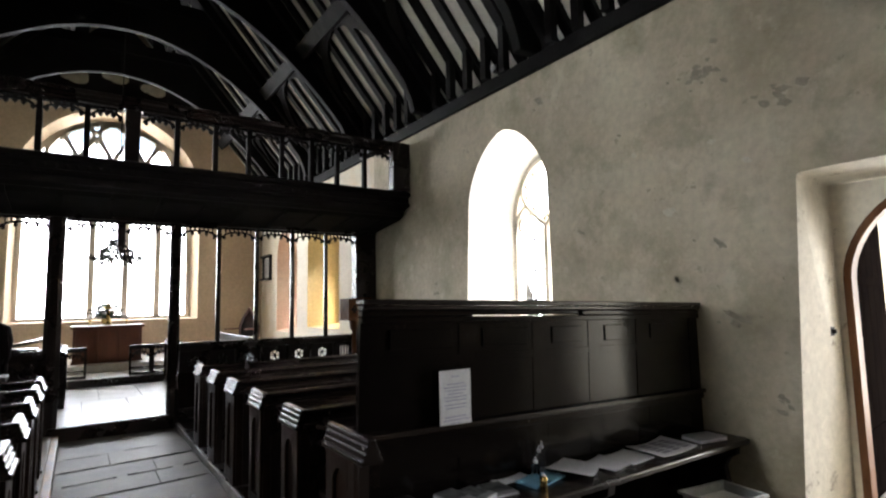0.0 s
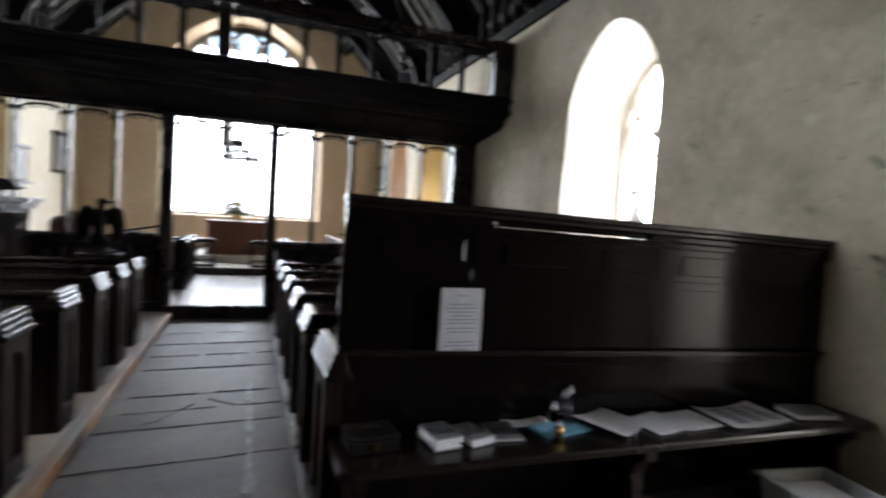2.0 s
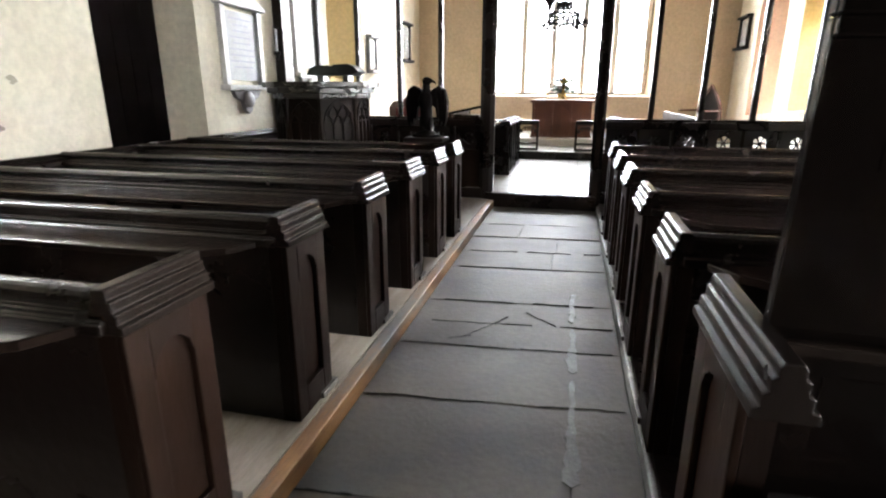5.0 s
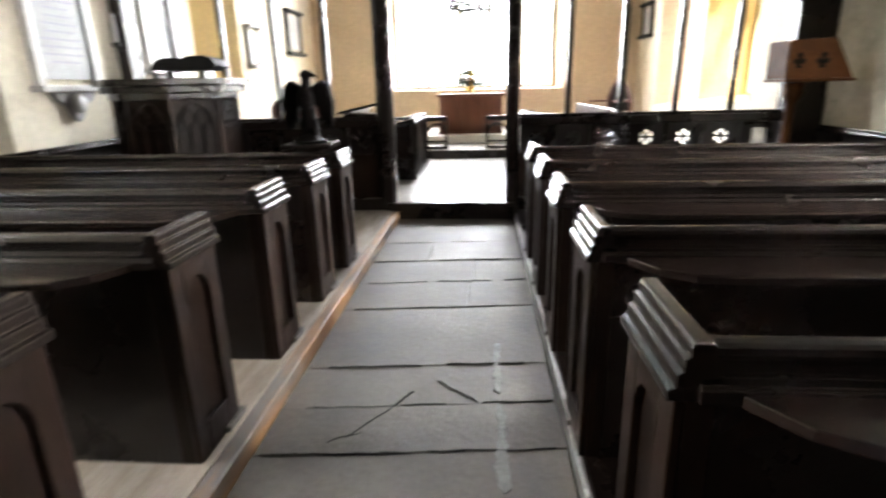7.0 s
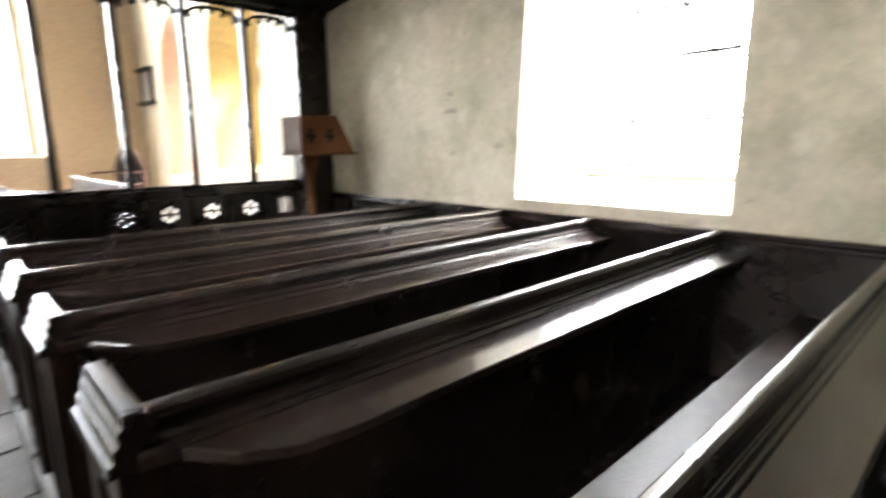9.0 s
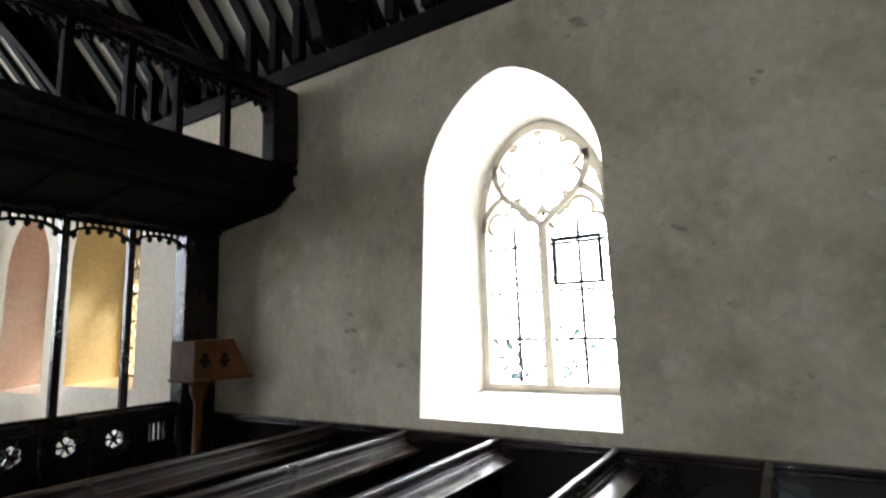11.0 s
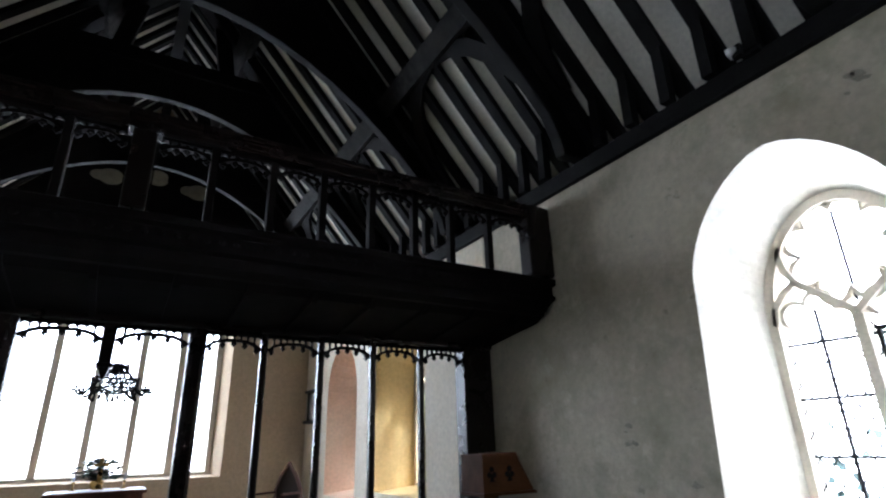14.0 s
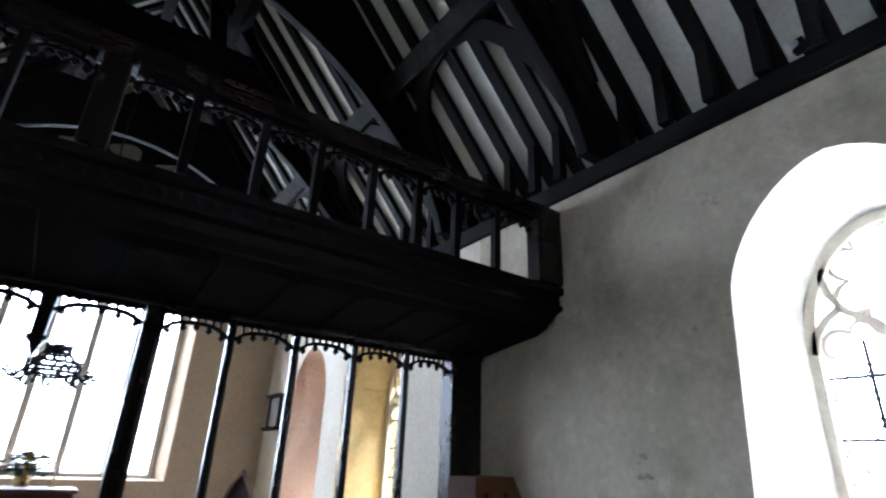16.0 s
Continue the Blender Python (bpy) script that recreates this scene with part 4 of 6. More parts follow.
for v in bm.verts:                     # the beam's south end is cut back below
    if v.co.x > 3.7 and v.co.z < 2.56:
        v.co.x -= 0.085
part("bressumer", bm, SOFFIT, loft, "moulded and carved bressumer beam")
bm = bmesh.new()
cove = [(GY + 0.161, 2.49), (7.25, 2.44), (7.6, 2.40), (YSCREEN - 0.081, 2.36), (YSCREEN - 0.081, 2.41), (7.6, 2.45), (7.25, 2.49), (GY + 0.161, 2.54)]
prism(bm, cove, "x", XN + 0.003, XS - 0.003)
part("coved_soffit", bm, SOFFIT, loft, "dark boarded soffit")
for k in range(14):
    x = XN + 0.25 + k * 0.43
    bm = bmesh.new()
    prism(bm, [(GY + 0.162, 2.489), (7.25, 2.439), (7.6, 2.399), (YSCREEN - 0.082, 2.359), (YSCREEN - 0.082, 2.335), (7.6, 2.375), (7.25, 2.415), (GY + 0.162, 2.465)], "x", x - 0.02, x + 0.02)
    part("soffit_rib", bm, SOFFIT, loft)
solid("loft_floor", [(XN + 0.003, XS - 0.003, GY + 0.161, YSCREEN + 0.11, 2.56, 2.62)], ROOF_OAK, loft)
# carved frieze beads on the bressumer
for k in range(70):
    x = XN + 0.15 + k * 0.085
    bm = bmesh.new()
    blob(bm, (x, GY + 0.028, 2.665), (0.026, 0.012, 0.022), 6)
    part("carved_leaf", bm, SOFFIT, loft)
posts = [3.12, 2.755, 2.43, 2.08, 1.715, 1.37, 1.0, 0.225, -0.14, -0.50, -0.87, -1.23, -1.60, -1.95, -2.20]
solid("centre_post", [(0.535, 0.665, GY - 0.01, GY + 0.12, 2.781, 3.289)], OAK, loft, bevel=0.012)
solid("end_post", [(3.50, XS - 0.003, GY - 0.03, GY + 0.13, 2.781, 3.42)], OAK, loft, bevel=0.02)
for x in posts:
    solid("baluster", [(x - 0.025, x + 0.025, GY + 0.02, GY + 0.085, 2.781, 3.289)], SOFFIT, loft, bevel=0.006)
bm = bmesh.new()
prism(bm, [(GY - 0.02, 3.29), (GY - 0.02, 3.322), (GY, 3.328), (GY, 3.366), (GY - 0.03, 3.374), (GY - 0.03, 3.41), (GY + 0.13, 3.41), (GY + 0.13, 3.374), (GY + 0.10, 3.366), (GY + 0.10, 3.328), (GY + 0.12, 3.322), (GY + 0.12, 3.29)], "x", XN + 0.003, 3.499)
part("handrail", bm, OAK, loft, bevel=0.006)
edges = sorted(posts + [0.535, 0.665, 3.50, XN + 0.05])
for a, c in zip(edges, edges[1:]):
    if 0.15 < c - a < 0.6:
        bm = bmesh.new()
        cusped_head(bm, a + 0.025, c - 0.025, 3.289, GY + 0.05, 0.10)
        part("tracery_head", bm, SOFFIT, loft, "small cusped tracery")

# ---- settle against the back pew, with its bench and the things on it ----
settle = thing("panelled_settle", "tall black panelled settle with a bench seat, fixed behind the pews", "settle", at=(1.205, 3.188, -0.012))
settle.matrix_world = pose(1.205, 3.188, -0.012, 0, 1.4, -1.1)
L = 2.535


def sx(name, boxes, m=VARNISH, label="", bevel=0.005):
    return solid(name, boxes, m, settle, label, bevel)


sx("back_board", [(0, L, 0.02, 0.05, 0.062, 1.300)])
for x0, x1, z in ((0, 0.60, 1.3005), (0.6005, 1.3695, 1.3035), (1.37, L, 1.3005)):
    sx("top_board", [(x0, x1, 0.02, 0.05, z, 1.33)])
sx("cornice", [(0.0, L, -0.012, 0.06, 1.33, 1.352), (-0.004, L, -0.02, 0.065, 1.353, 1.378)], OAK_WORN, "moulded cornice")
sx("frieze_rail", [(0, L, 0.0, 0.0195, 1.27, 1.2995)])
for x0, x1 in ((0, 0.60), (1.37, L)):
    sx("frieze_fillet", [(x0, x1, 0.0, 0.0195, 1.3, 1.329)])
sx("middle_rail", [(0, L, 0.0, 0.0195, 0.735, 0.80)])
sx("rail_moulding", [(0, L, -0.018, -0.001, 0.775, 0.80)], OAK_WORN, "worn moulding")
for x in (0.0, 0.52, 1.0, 1.43, 1.86, 2.42):
    sx("stile", [(x, x + 0.10 if x < 2.4 else L, 0.0165, 0.0195, 0.801, 1.269)], bevel=0.0)
    sx("lower_stile", [(x, x + 0.10 if x < 2.4 else L, 0.0165, 0.0195, 0.46, 0.734)], bevel=0.0)
for a, c in ((0.10, 0.52), (0.62, 1.0), (1.10, 1.43), (1.53, 1.86), (1.96, 2.42)):
    sx("small_rail", [(a, c, 0.0155, 0.0195, 1.08, 1.12)])
    sx("raised_panel", [(a + 0.04, c - 0.04, 0.012, 0.0195, 1.15, 1.24)])
    bm = bmesh.new()
    pts = [(a, 0.734), (a, 0.64)] + [(a + (c - a) * f, 0.64 + 0.06 * math.sin(math.pi * f)) for f in (0.15, 0.3, 0.5, 0.7, 0.85)] + [(c, 0.64), (c, 0.734)]
    prism(bm, pts, "y", 0.0145, 0.0195)
    part("arched_rail", bm, VARNISH, settle)
bm = bmesh.new()
prism(bm, [(0.0, -0.001), (L, -0.001), (L, -0.27), (L - 0.03, -0.31), (0.05, -0.31), (0.0, -0.29)], "z", 0.425, 0.458)
level = pose(0, 0, 0.012, 0, -1.4, 0)     # the bench stays level while the back sinks towards the wall
part("bench_seat", bm, OAK_WORN, settle, "worn plank bench", bevel=0.008).matrix_basis = level
for x in (0.06, 1.25, L - 0.10):
    bm = bmesh.new()
    prism(bm, [(-0.002, 0.003), (-0.002, 0.424), (-0.26, 0.424), (-0.25, 0.36), (-0.20, 0.33), (-0.17, 0.27), (-0.19, 0.16), (-0.22, 0.06), (-0.24, 0.003)], "x", x, x + 0.05)
    part("bracket_leg", bm, OAK, settle, "shaped bracket leg").matrix_basis = level
sx("lower_boarding", [(0, L, 0.021, 0.049, -0.02, 0.061)])
# the end of the rear pew beside it
end = thing("pew", "black oak pew end standing beside the tall settle", "pew", group="south pews", at=(1.185, 3.16, 0.06))
board = solid("end_board", [(0.02, 0.065, 0.0, 0.31, 0, 0.64)], OAK_END, end)
solid("end_stile", [(0.0, 0.0195, 0.0, 0.075, 0, 0.64)], OAK_END, board, bevel=0.004)
solid("end_stile", [(0.0, 0.0195, 0.235, 0.31, 0, 0.64)], OAK_END, board, bevel=0.004)
solid("end_bottom_rail", [(0.0, 0.0195, 0.0755, 0.2345, 0, 0.11)], OAK_END, board, bevel=0.004)
bm = bmesh.new()
head = [(0.0755, 0.639), (0.0755, 0.50)] + [(0.155 + 0.0795 * math.cos(radians(a)), 0.50 + 0.075 * math.sin(radians(a))) for a in (165, 140, 115, 90, 65, 40, 15)] + [(0.2345, 0.50), (0.2345, 0.639)]
prism(bm, head, "x", 0, 0.0195)
part("arched_head_rail", bm, OAK_END, board, "arched head of the sunk panel", bevel=0.004)
bm = bmesh.new()
cap = [(-0.016, -0.10), (-0.016, -0.080), (-0.004, -0.076), (-0.004, -0.054), (0.005, -0.050), (0.005, -0.028), (0.013, -0.024), (0.013, -0.007), (0.019, 0.0), (0.046, 0.0), (0.052, -0.007), (0.052, -0.024), (0.060, -0.028), (0.060, -0.050), (0.069, -0.054), (0.069, -0.076), (0.081, -0.080), (0.081, -0.10)]
prism(bm, [(a, 0.74 + z) for a, z in cap], "y", -0.10, 0.322)
part("end_cap", bm, OAK_WORN, end, "moulded cap worn pale at its edges", bevel=0.003)
solid("seat", [(0.066, 2.5, 0.26, 0.56, 0.33, 0.36)], OAK, end)


def flat_sheet(name, label, category, x, y, z, w, h, turn, thick=0.003, m=PAPER, curl=0.0, group=""):
    root = thing(name, label, category, at=on_bench(x, y, z), turn=turn, group=group)
    bm = bmesh.new()
    n = 6
    g = [[bm.verts.new((w * (i / n - 0.5), h * (j / n - 0.5), thick + curl * (abs(i / n - 0.5) * 2) ** 2 * (0.5 + j / n / 2))) for j in range(n + 1)] for i in range(n + 1)]
    b = [[bm.verts.new((v.co.x, v.co.y, v.co.z - thick)) for v in row] for row in g]
    for i in range(n):
        for j in range(n):
            bm.faces.new((g[i][j], g[i + 1][j], g[i + 1][j + 1], g[i][j + 1]))
            bm.faces.new((b[i][j], b[i][j + 1], b[i + 1][j + 1], b[i + 1][j]))
    for i in range(n):
        bm.faces.new((g[i][0], b[i][0], b[i + 1][0], g[i + 1][0]))
        bm.faces.new((g[i][n], g[i + 1][n], b[i + 1][n], b[i][n]))
        bm.faces.new((g[0][i], g[0][i + 1], b[0][i + 1], b[0][i]))
        bm.faces.new((g[n][i], b[n][i], b[n][i + 1], g[n][i + 1]))
    part("sheet", bm, m, root)
    return root


# notice pinned to the settle: unreadable centred lines
notice = thing("notice", "white laminated notice with centred blue print pinned to the settle", "notice", at=(1.704, 3.165, 0.893), turn=-1.1)
sheet = solid("sheet", [(-0.088, 0.088, -0.003, 0.0, -0.132, 0.132)], PAPER, notice)
random.seed(5)
for k, (z, w) in enumerate([(0.10, 0.05), (0.065, 0.10), (0.05, 0.13), (0.035, 0.12), (0.02, 0.09), (0.005, 0.13), (-0.01, 0.12), (-0.03, 0.13), (-0.045, 0.11), (-0.085, 0.12), (-0.10, 0.14), (-0.115, 0.06)]):
    solid("text_line", [(-w / 2, w / 2, -0.0045, -0.0031, z, z + 0.0042)], INK_BLUE, sheet)
SH = 0.459


def on_bench(x, y, lift=0.0):
    """A place on the bench."""
    return (x - 0.06, y - 0.015, SH + lift)


def paper_stack(x, y, w, h, t, turn, label):
    root = thing("leaflet_stack", label, "leaflets", at=on_bench(x, y), turn=turn, group="leaflet stacks")
    random.seed(int(x * 100))
    for k in range(6):
        d, e = random.uniform(-0.004, 0.004), random.uniform(-0.004, 0.004)
        solid("leaflet", [(-w / 2 + d, w / 2 + d, -h / 2 + e, h / 2 + e, t * k / 6 + 0.0004, t * (k + 1) / 6)], PAPER if k % 5 else MARBLE_GREY, root)
    solid("cover_picture", [(-w * 0.47, w * 0.47, -h * 0.25, h * 0.47, t, t + 0.001)], COVER, root)


paper_stack(1.66, 3.06, 0.105, 0.15, 0.05, 8, "tidy stack of white printed leaflets on the bench")
paper_stack(1.79, 3.07, 0.10, 0.15, 0.035, 14, "low stack of leaflets on the bench")
paper_stack(1.94, 3.10, 0.12, 0.17, 0.012, -6, "few dark leaflets fanned on the bench")
cash = thing("cash_box", "small black steel cash box on the bench", "cash box", at=on_bench(1.40, 3.08), turn=4)
solid("body", [(-0.09, 0.09, -0.07, 0.07, 0, 0.048)], SOFFIT, cash, bevel=0.008)
lid = solid("lid", [(-0.093, 0.093, -0.073, 0.073, 0.049, 0.066)], SOFFIT, cash, bevel=0.008)
bm = bmesh.new()
tube(bm, (0.0, -0.0705, 0.028), (0.0, -0.078, 0.028), 0.010)
part("lock", bm, BRASS, cash, "round metal lock")
bm = bmesh.new()
ribbon(bm, [(-0.035, 0, 0.066), (-0.03, 0, 0.074), (0.03, 0, 0.074), (0.035, 0, 0.066)], (0, 1, 0), 0.006, 0.012)
part("handle", bm, IRON, lid)


def bottle(x, y, h, r, m, label):
    root = thing("bottle", label, "bottle", at=on_bench(x, y), group="sanitiser bottles")
    bm = bmesh.new()
    lathe(bm, 0, 0, [(r, 0), (r, h * 0.6), (r * 0.85, h * 0.68), (r * 0.4, h * 0.73), (r * 0.4, h * 0.78)], 12)
    part("body", bm, m, root, smooth=True)
    bm = bmesh.new()
    lathe(bm, 0, 0, [(r * 0.5, h * 0.781), (r * 0.5, h * 0.88), (r * 0.2, h * 0.9), (r * 0.2, h)], 10)
    part("cap", bm, PAPER, root, "white cap")


bottle(2.14, 3.05, 0.13, 0.022, BOTTLE, "small clear bottle with a white cap")
bottle(2.24, 3.13, 0.15, 0.02, BOTTLE, "clear bottle of hand gel")
bottle(2.28, 3.15, 0.16, 0.018, BOTTLE, "tall clear bottle of hand gel")
bottle(2.13, 2.99, 0.075, 0.018, BRASS, "short gold-coloured bottle on the bench")
cloth = thing("face_cloth", "crumpled pale blue cloth on the bench", "cloth", at=on_bench(2.20, 3.08), turn=10)
bm = bmesh.new()
n = 12
grid = [[bm.verts.new(((i / n - 0.5) * 0.24, (j / n - 0.5) * 0.13, 0.012 + 0.012 * noise.noise(Vector((i * 0.6, j * 0.7, 3.3))))) for j in range(n + 1)] for i in range(n + 1)]
low = [[bm.verts.new((v.co.x, v.co.y, 0.0006)) for v in row] for row in grid]
for i in range(n):
    for j in range(n):
        bm.faces.new((grid[i][j], grid[i + 1][j], grid[i + 1][j + 1], grid[i][j + 1]))
        bm.faces.new((low[i][j], low[i][j + 1], low[i + 1][j + 1], low[i + 1][j]))
for i in range(n):
    bm.faces.new((grid[i][0], low[i][0], low[i + 1][0], grid[i + 1][0]))
    bm.faces.new((grid[i][n], grid[i + 1][n], low[i + 1][n], low[i][n]))
    bm.faces.new((grid[0][i], grid[0][i + 1], low[0][i + 1], low[0][i]))
    bm.faces.new((grid[n][i], low[n][i], low[n][i + 1], grid[n][i + 1]))
part("fabric", bm, BLUE, cloth, smooth=True)
flat_sheet("paper_sheet", "white sheet of paper tilted on the bench", "paper", 2.42, 3.10, 0.004, 0.21, 0.28, 28, curl=0.03, group="papers on the bench")
flat_sheet("paper_sheet", "white paper sheet on the bench", "paper", 2.66, 3.05, 0.003, 0.21, 0.20, 12, curl=0.006, group="papers on the bench")
flat_sheet("paper_sheet", "white paper sheet on the bench", "paper", 2.84, 3.05, 0.004, 0.21, 0.20, 4, curl=0.004, group="papers on the bench")
flat_sheet("paper_sheet", "narrow white paper strip on the bench", "paper", 2.08, 3.17, 0.002, 0.20, 0.07, 4, curl=0.01, group="papers on the bench")
news = flat_sheet("newspaper", "open grey newspaper lying on the bench", "newspaper", 3.14, 3.04, 0.004, 0.36, 0.24, 2, m=PAPER, curl=0.02)
for k in range(5):
    for c in (-0.12, -0.02, 0.08):
        solid("print_block", [(c, c + 0.075, -0.09 + k * 0.037, -0.065 + k * 0.037, 0.0125, 0.0135)], INK, news)
book = thing("visitor_book", "closed dark book on the bench end", "book", at=on_bench(3.52, 3.0, 0.002), turn=-12)
solid("cover", [(-0.11, 0.11, -0.075, 0.075, 0.0, 0.004), (-0.11, 0.11, -0.075, 0.075, 0.022, 0.026)], MARBLE_GREY, book)
solid("pages", [(-0.107, 0.107, -0.072, 0.072, 0.0042, 0.0218)], PAPER, book)
tub = thing("storage_tub", "clear plastic storage tub with papers under the bench", "tub", at=(3.30, 2.80, -0.012), turn=-8)
bm = bmesh.new()
ring = lambda w, d, z: [bm.verts.new((sxx * w, syy * d, z)) for sxx, syy in ((-1, -1), (1, -1), (1, 1), (-1, 1))]
r0, r1, r2, r3 = ring(0.14, 0.10, 0.0), ring(0.18, 0.13, 0.24), ring(0.172, 0.122, 0.24), ring(0.134, 0.094, 0.01)
for a, c in ((r0, r1), (r1, r2), (r2, r3)):
    for i in range(4):
        bm.faces.new((a[i], a[(i + 1) % 4], c[(i + 1) % 4], c[i]))
bm.faces.new(r0[::-1])
bm.faces.new(r3)
part("tub_body", bm, PLASTIC, tub)
solid("rim", [(-0.195, 0.195, -0.145, -0.131, 0.228, 0.243), (-0.195, 0.195, 0.131, 0.145, 0.228, 0.243), (-0.195, -0.181, -0.1305, 0.1305, 0.228, 0.243), (0.181, 0.195, -0.1305, 0.1305, 0.228, 0.243)], PLASTIC, tub)
solid("paper_stack", [(-0.13, 0.12, -0.09, 0.09, 0.012, 0.21)], PAPER, tub)

# ---- south door: inner arch, leaf folded back into the porch, latch ----
arch_o = outline(1.42, 2.445, 0.0, 1.44, 2.01, power=1.8)
bm = bmesh.new()
holed_wall(bm, "x", XS + 0.50, XS + 0.565, 1.352, 2.488, 0.0, 2.045, [(1.352, 2.488, arch_o, arch_o)])
structure(part("trim_door_arch", bm, REVEAL), "pale plastered inner door arch", "door arch")
bm = bmesh.new()
ribbon(bm, [(XS + 0.535, y, z) for y, z in outline(1.44, 2.425, 0.0, 1.44, 1.99, power=1.8)], (1, 0, 0), 0.045, 0.085)
structure(part("trim_door_frame", bm, FRAME_OAK), "orange-brown oak door frame", "door frame")
door = thing("door_1", "dark oak plank door open into the porch, shade painted into its colour", "door", at=(XS + 0.575, 2.45, 0), turn=6, kind="structure")
for k in range(6):
    # planks and straps carry the porch shade in their colour
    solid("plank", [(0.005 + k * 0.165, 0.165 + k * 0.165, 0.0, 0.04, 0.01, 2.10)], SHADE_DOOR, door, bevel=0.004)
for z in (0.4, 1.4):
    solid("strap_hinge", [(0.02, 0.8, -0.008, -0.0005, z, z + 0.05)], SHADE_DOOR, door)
latch = thing("latch_plate", "rusty square iron latch keep set in the door reveal", "latch")
solid("plate", [(XS + 0.32, XS + 0.375, 2.476, 2.486, 1.085, 1.14)], IRON, latch)
solid("keep", [(XS + 0.335, XS + 0.36, 2.46, 2.4755, 1.10, 1.125)], ROOF_WORN, latch)
nd = thing("door_2", "dark oak plank door in the deep north recess, shade painted into its colour", "door", kind="structure")
for k in range(6):
    # the recess's shade is painted into these planks
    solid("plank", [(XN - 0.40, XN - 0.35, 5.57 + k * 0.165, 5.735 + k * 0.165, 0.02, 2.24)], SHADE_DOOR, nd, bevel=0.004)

# ---- floodlight on the wall plate ----
fl = thing("floodlight", "small silver spotlight fixed to the wall plate", "lamp")
bm = bmesh.new()
lathe(bm, 0, 0, [(0.015, -0.06), (0.03, -0.05), (0.042, 0.0), (0.036, 0.004)], 14)
o = part("reflector", bm, MARBLE, fl, smooth=True)
o.matrix_world = look((3.66, 5.12, 3.71), (3.67, 5.9, 3.6)) @ pose(0, 0, 0, 0, 180, 0)
solid("arm", [(3.66, 3.70, 4.95, 5.06, 3.64, 3.68), (3.64, 3.69, 5.04, 5.10, 3.66, 3.74)], IRON, fl)


# ---- light oak lectern beside the screen ----
lec = thing("reading_lectern", "light orange oak lectern with pierced trefoils on its sloping top", "lectern", at=(2.97, 6.90, 0.06))
# box-shaped rest: upright face, one sloping end
bm = bmesh.new()
prism(bm, [(-0.15, 1.11), (-0.15, 1.345), (0.13, 1.355), (0.268, 1.11)], "y", -0.06, 0.20)
rest_box = part("book_rest", bm, LECT, lec, bevel=0.004)
solid("ledge", [(-0.155, 0.282, -0.07, 0.21, 1.09, 1.109)], LECT, lec, bevel=0.003)
for x in (-0.08, 0.065):
    bm = bmesh.new()
    for ax, az in ((0, 0.026), (-0.02, -0.008), (0.02, -0.008)):
        tube(bm, (x + ax, -0.0605, 1.225 + az), (x + ax, -0.0635, 1.225 + az), 0.019, n=12)
    prism(bm, [(x - 0.022, 1.175), (x + 0.022, 1.175), (x, 1.225)], "y", -0.0635, -0.0605)
    part("trefoil_piercing", bm, SOFFIT, rest_box, "dark pierced trefoil")
bm = bmesh.new()
lathe(bm, -0.02, 0.08, [(0.03, 0.10), (0.045, 0.16), (0.028, 0.22), (0.028, 0.55), (0.05, 0.60), (0.03, 0.65), (0.026, 0.95), (0.05, 1.0), (0.06, 1.084)], 12)
part("turned_post", bm, LECT, lec, smooth=True)
for a in range(4):
    bm = bmesh.new()
    ca, sa = math.cos(radians(45 + 90 * a)), math.sin(radians(45 + 90 * a))
    ribbon(bm, [(-0.02 + ca * r, 0.08 + sa * r, z) for r, z in ((0.02, 0.14), (0.10, 0.12), (0.17, 0.05), (0.20, 0.012))], (-sa, ca, 0), 0.028, 0.03)
    part("foot", bm, LECT, lec)

# ---- pulpit ----
pul = thing("pulpit", "black oak octagonal pulpit with blind gothic tracery panels", "pulpit", at=(-1.57, 7.38, 0.07), turn=0)


def octagon(r, turn=22.5, n=8):
    return [(r * math.cos(radians(turn + 360 / n * i)), r * math.sin(radians(turn + 360 / n * i))) for i in range(n)]


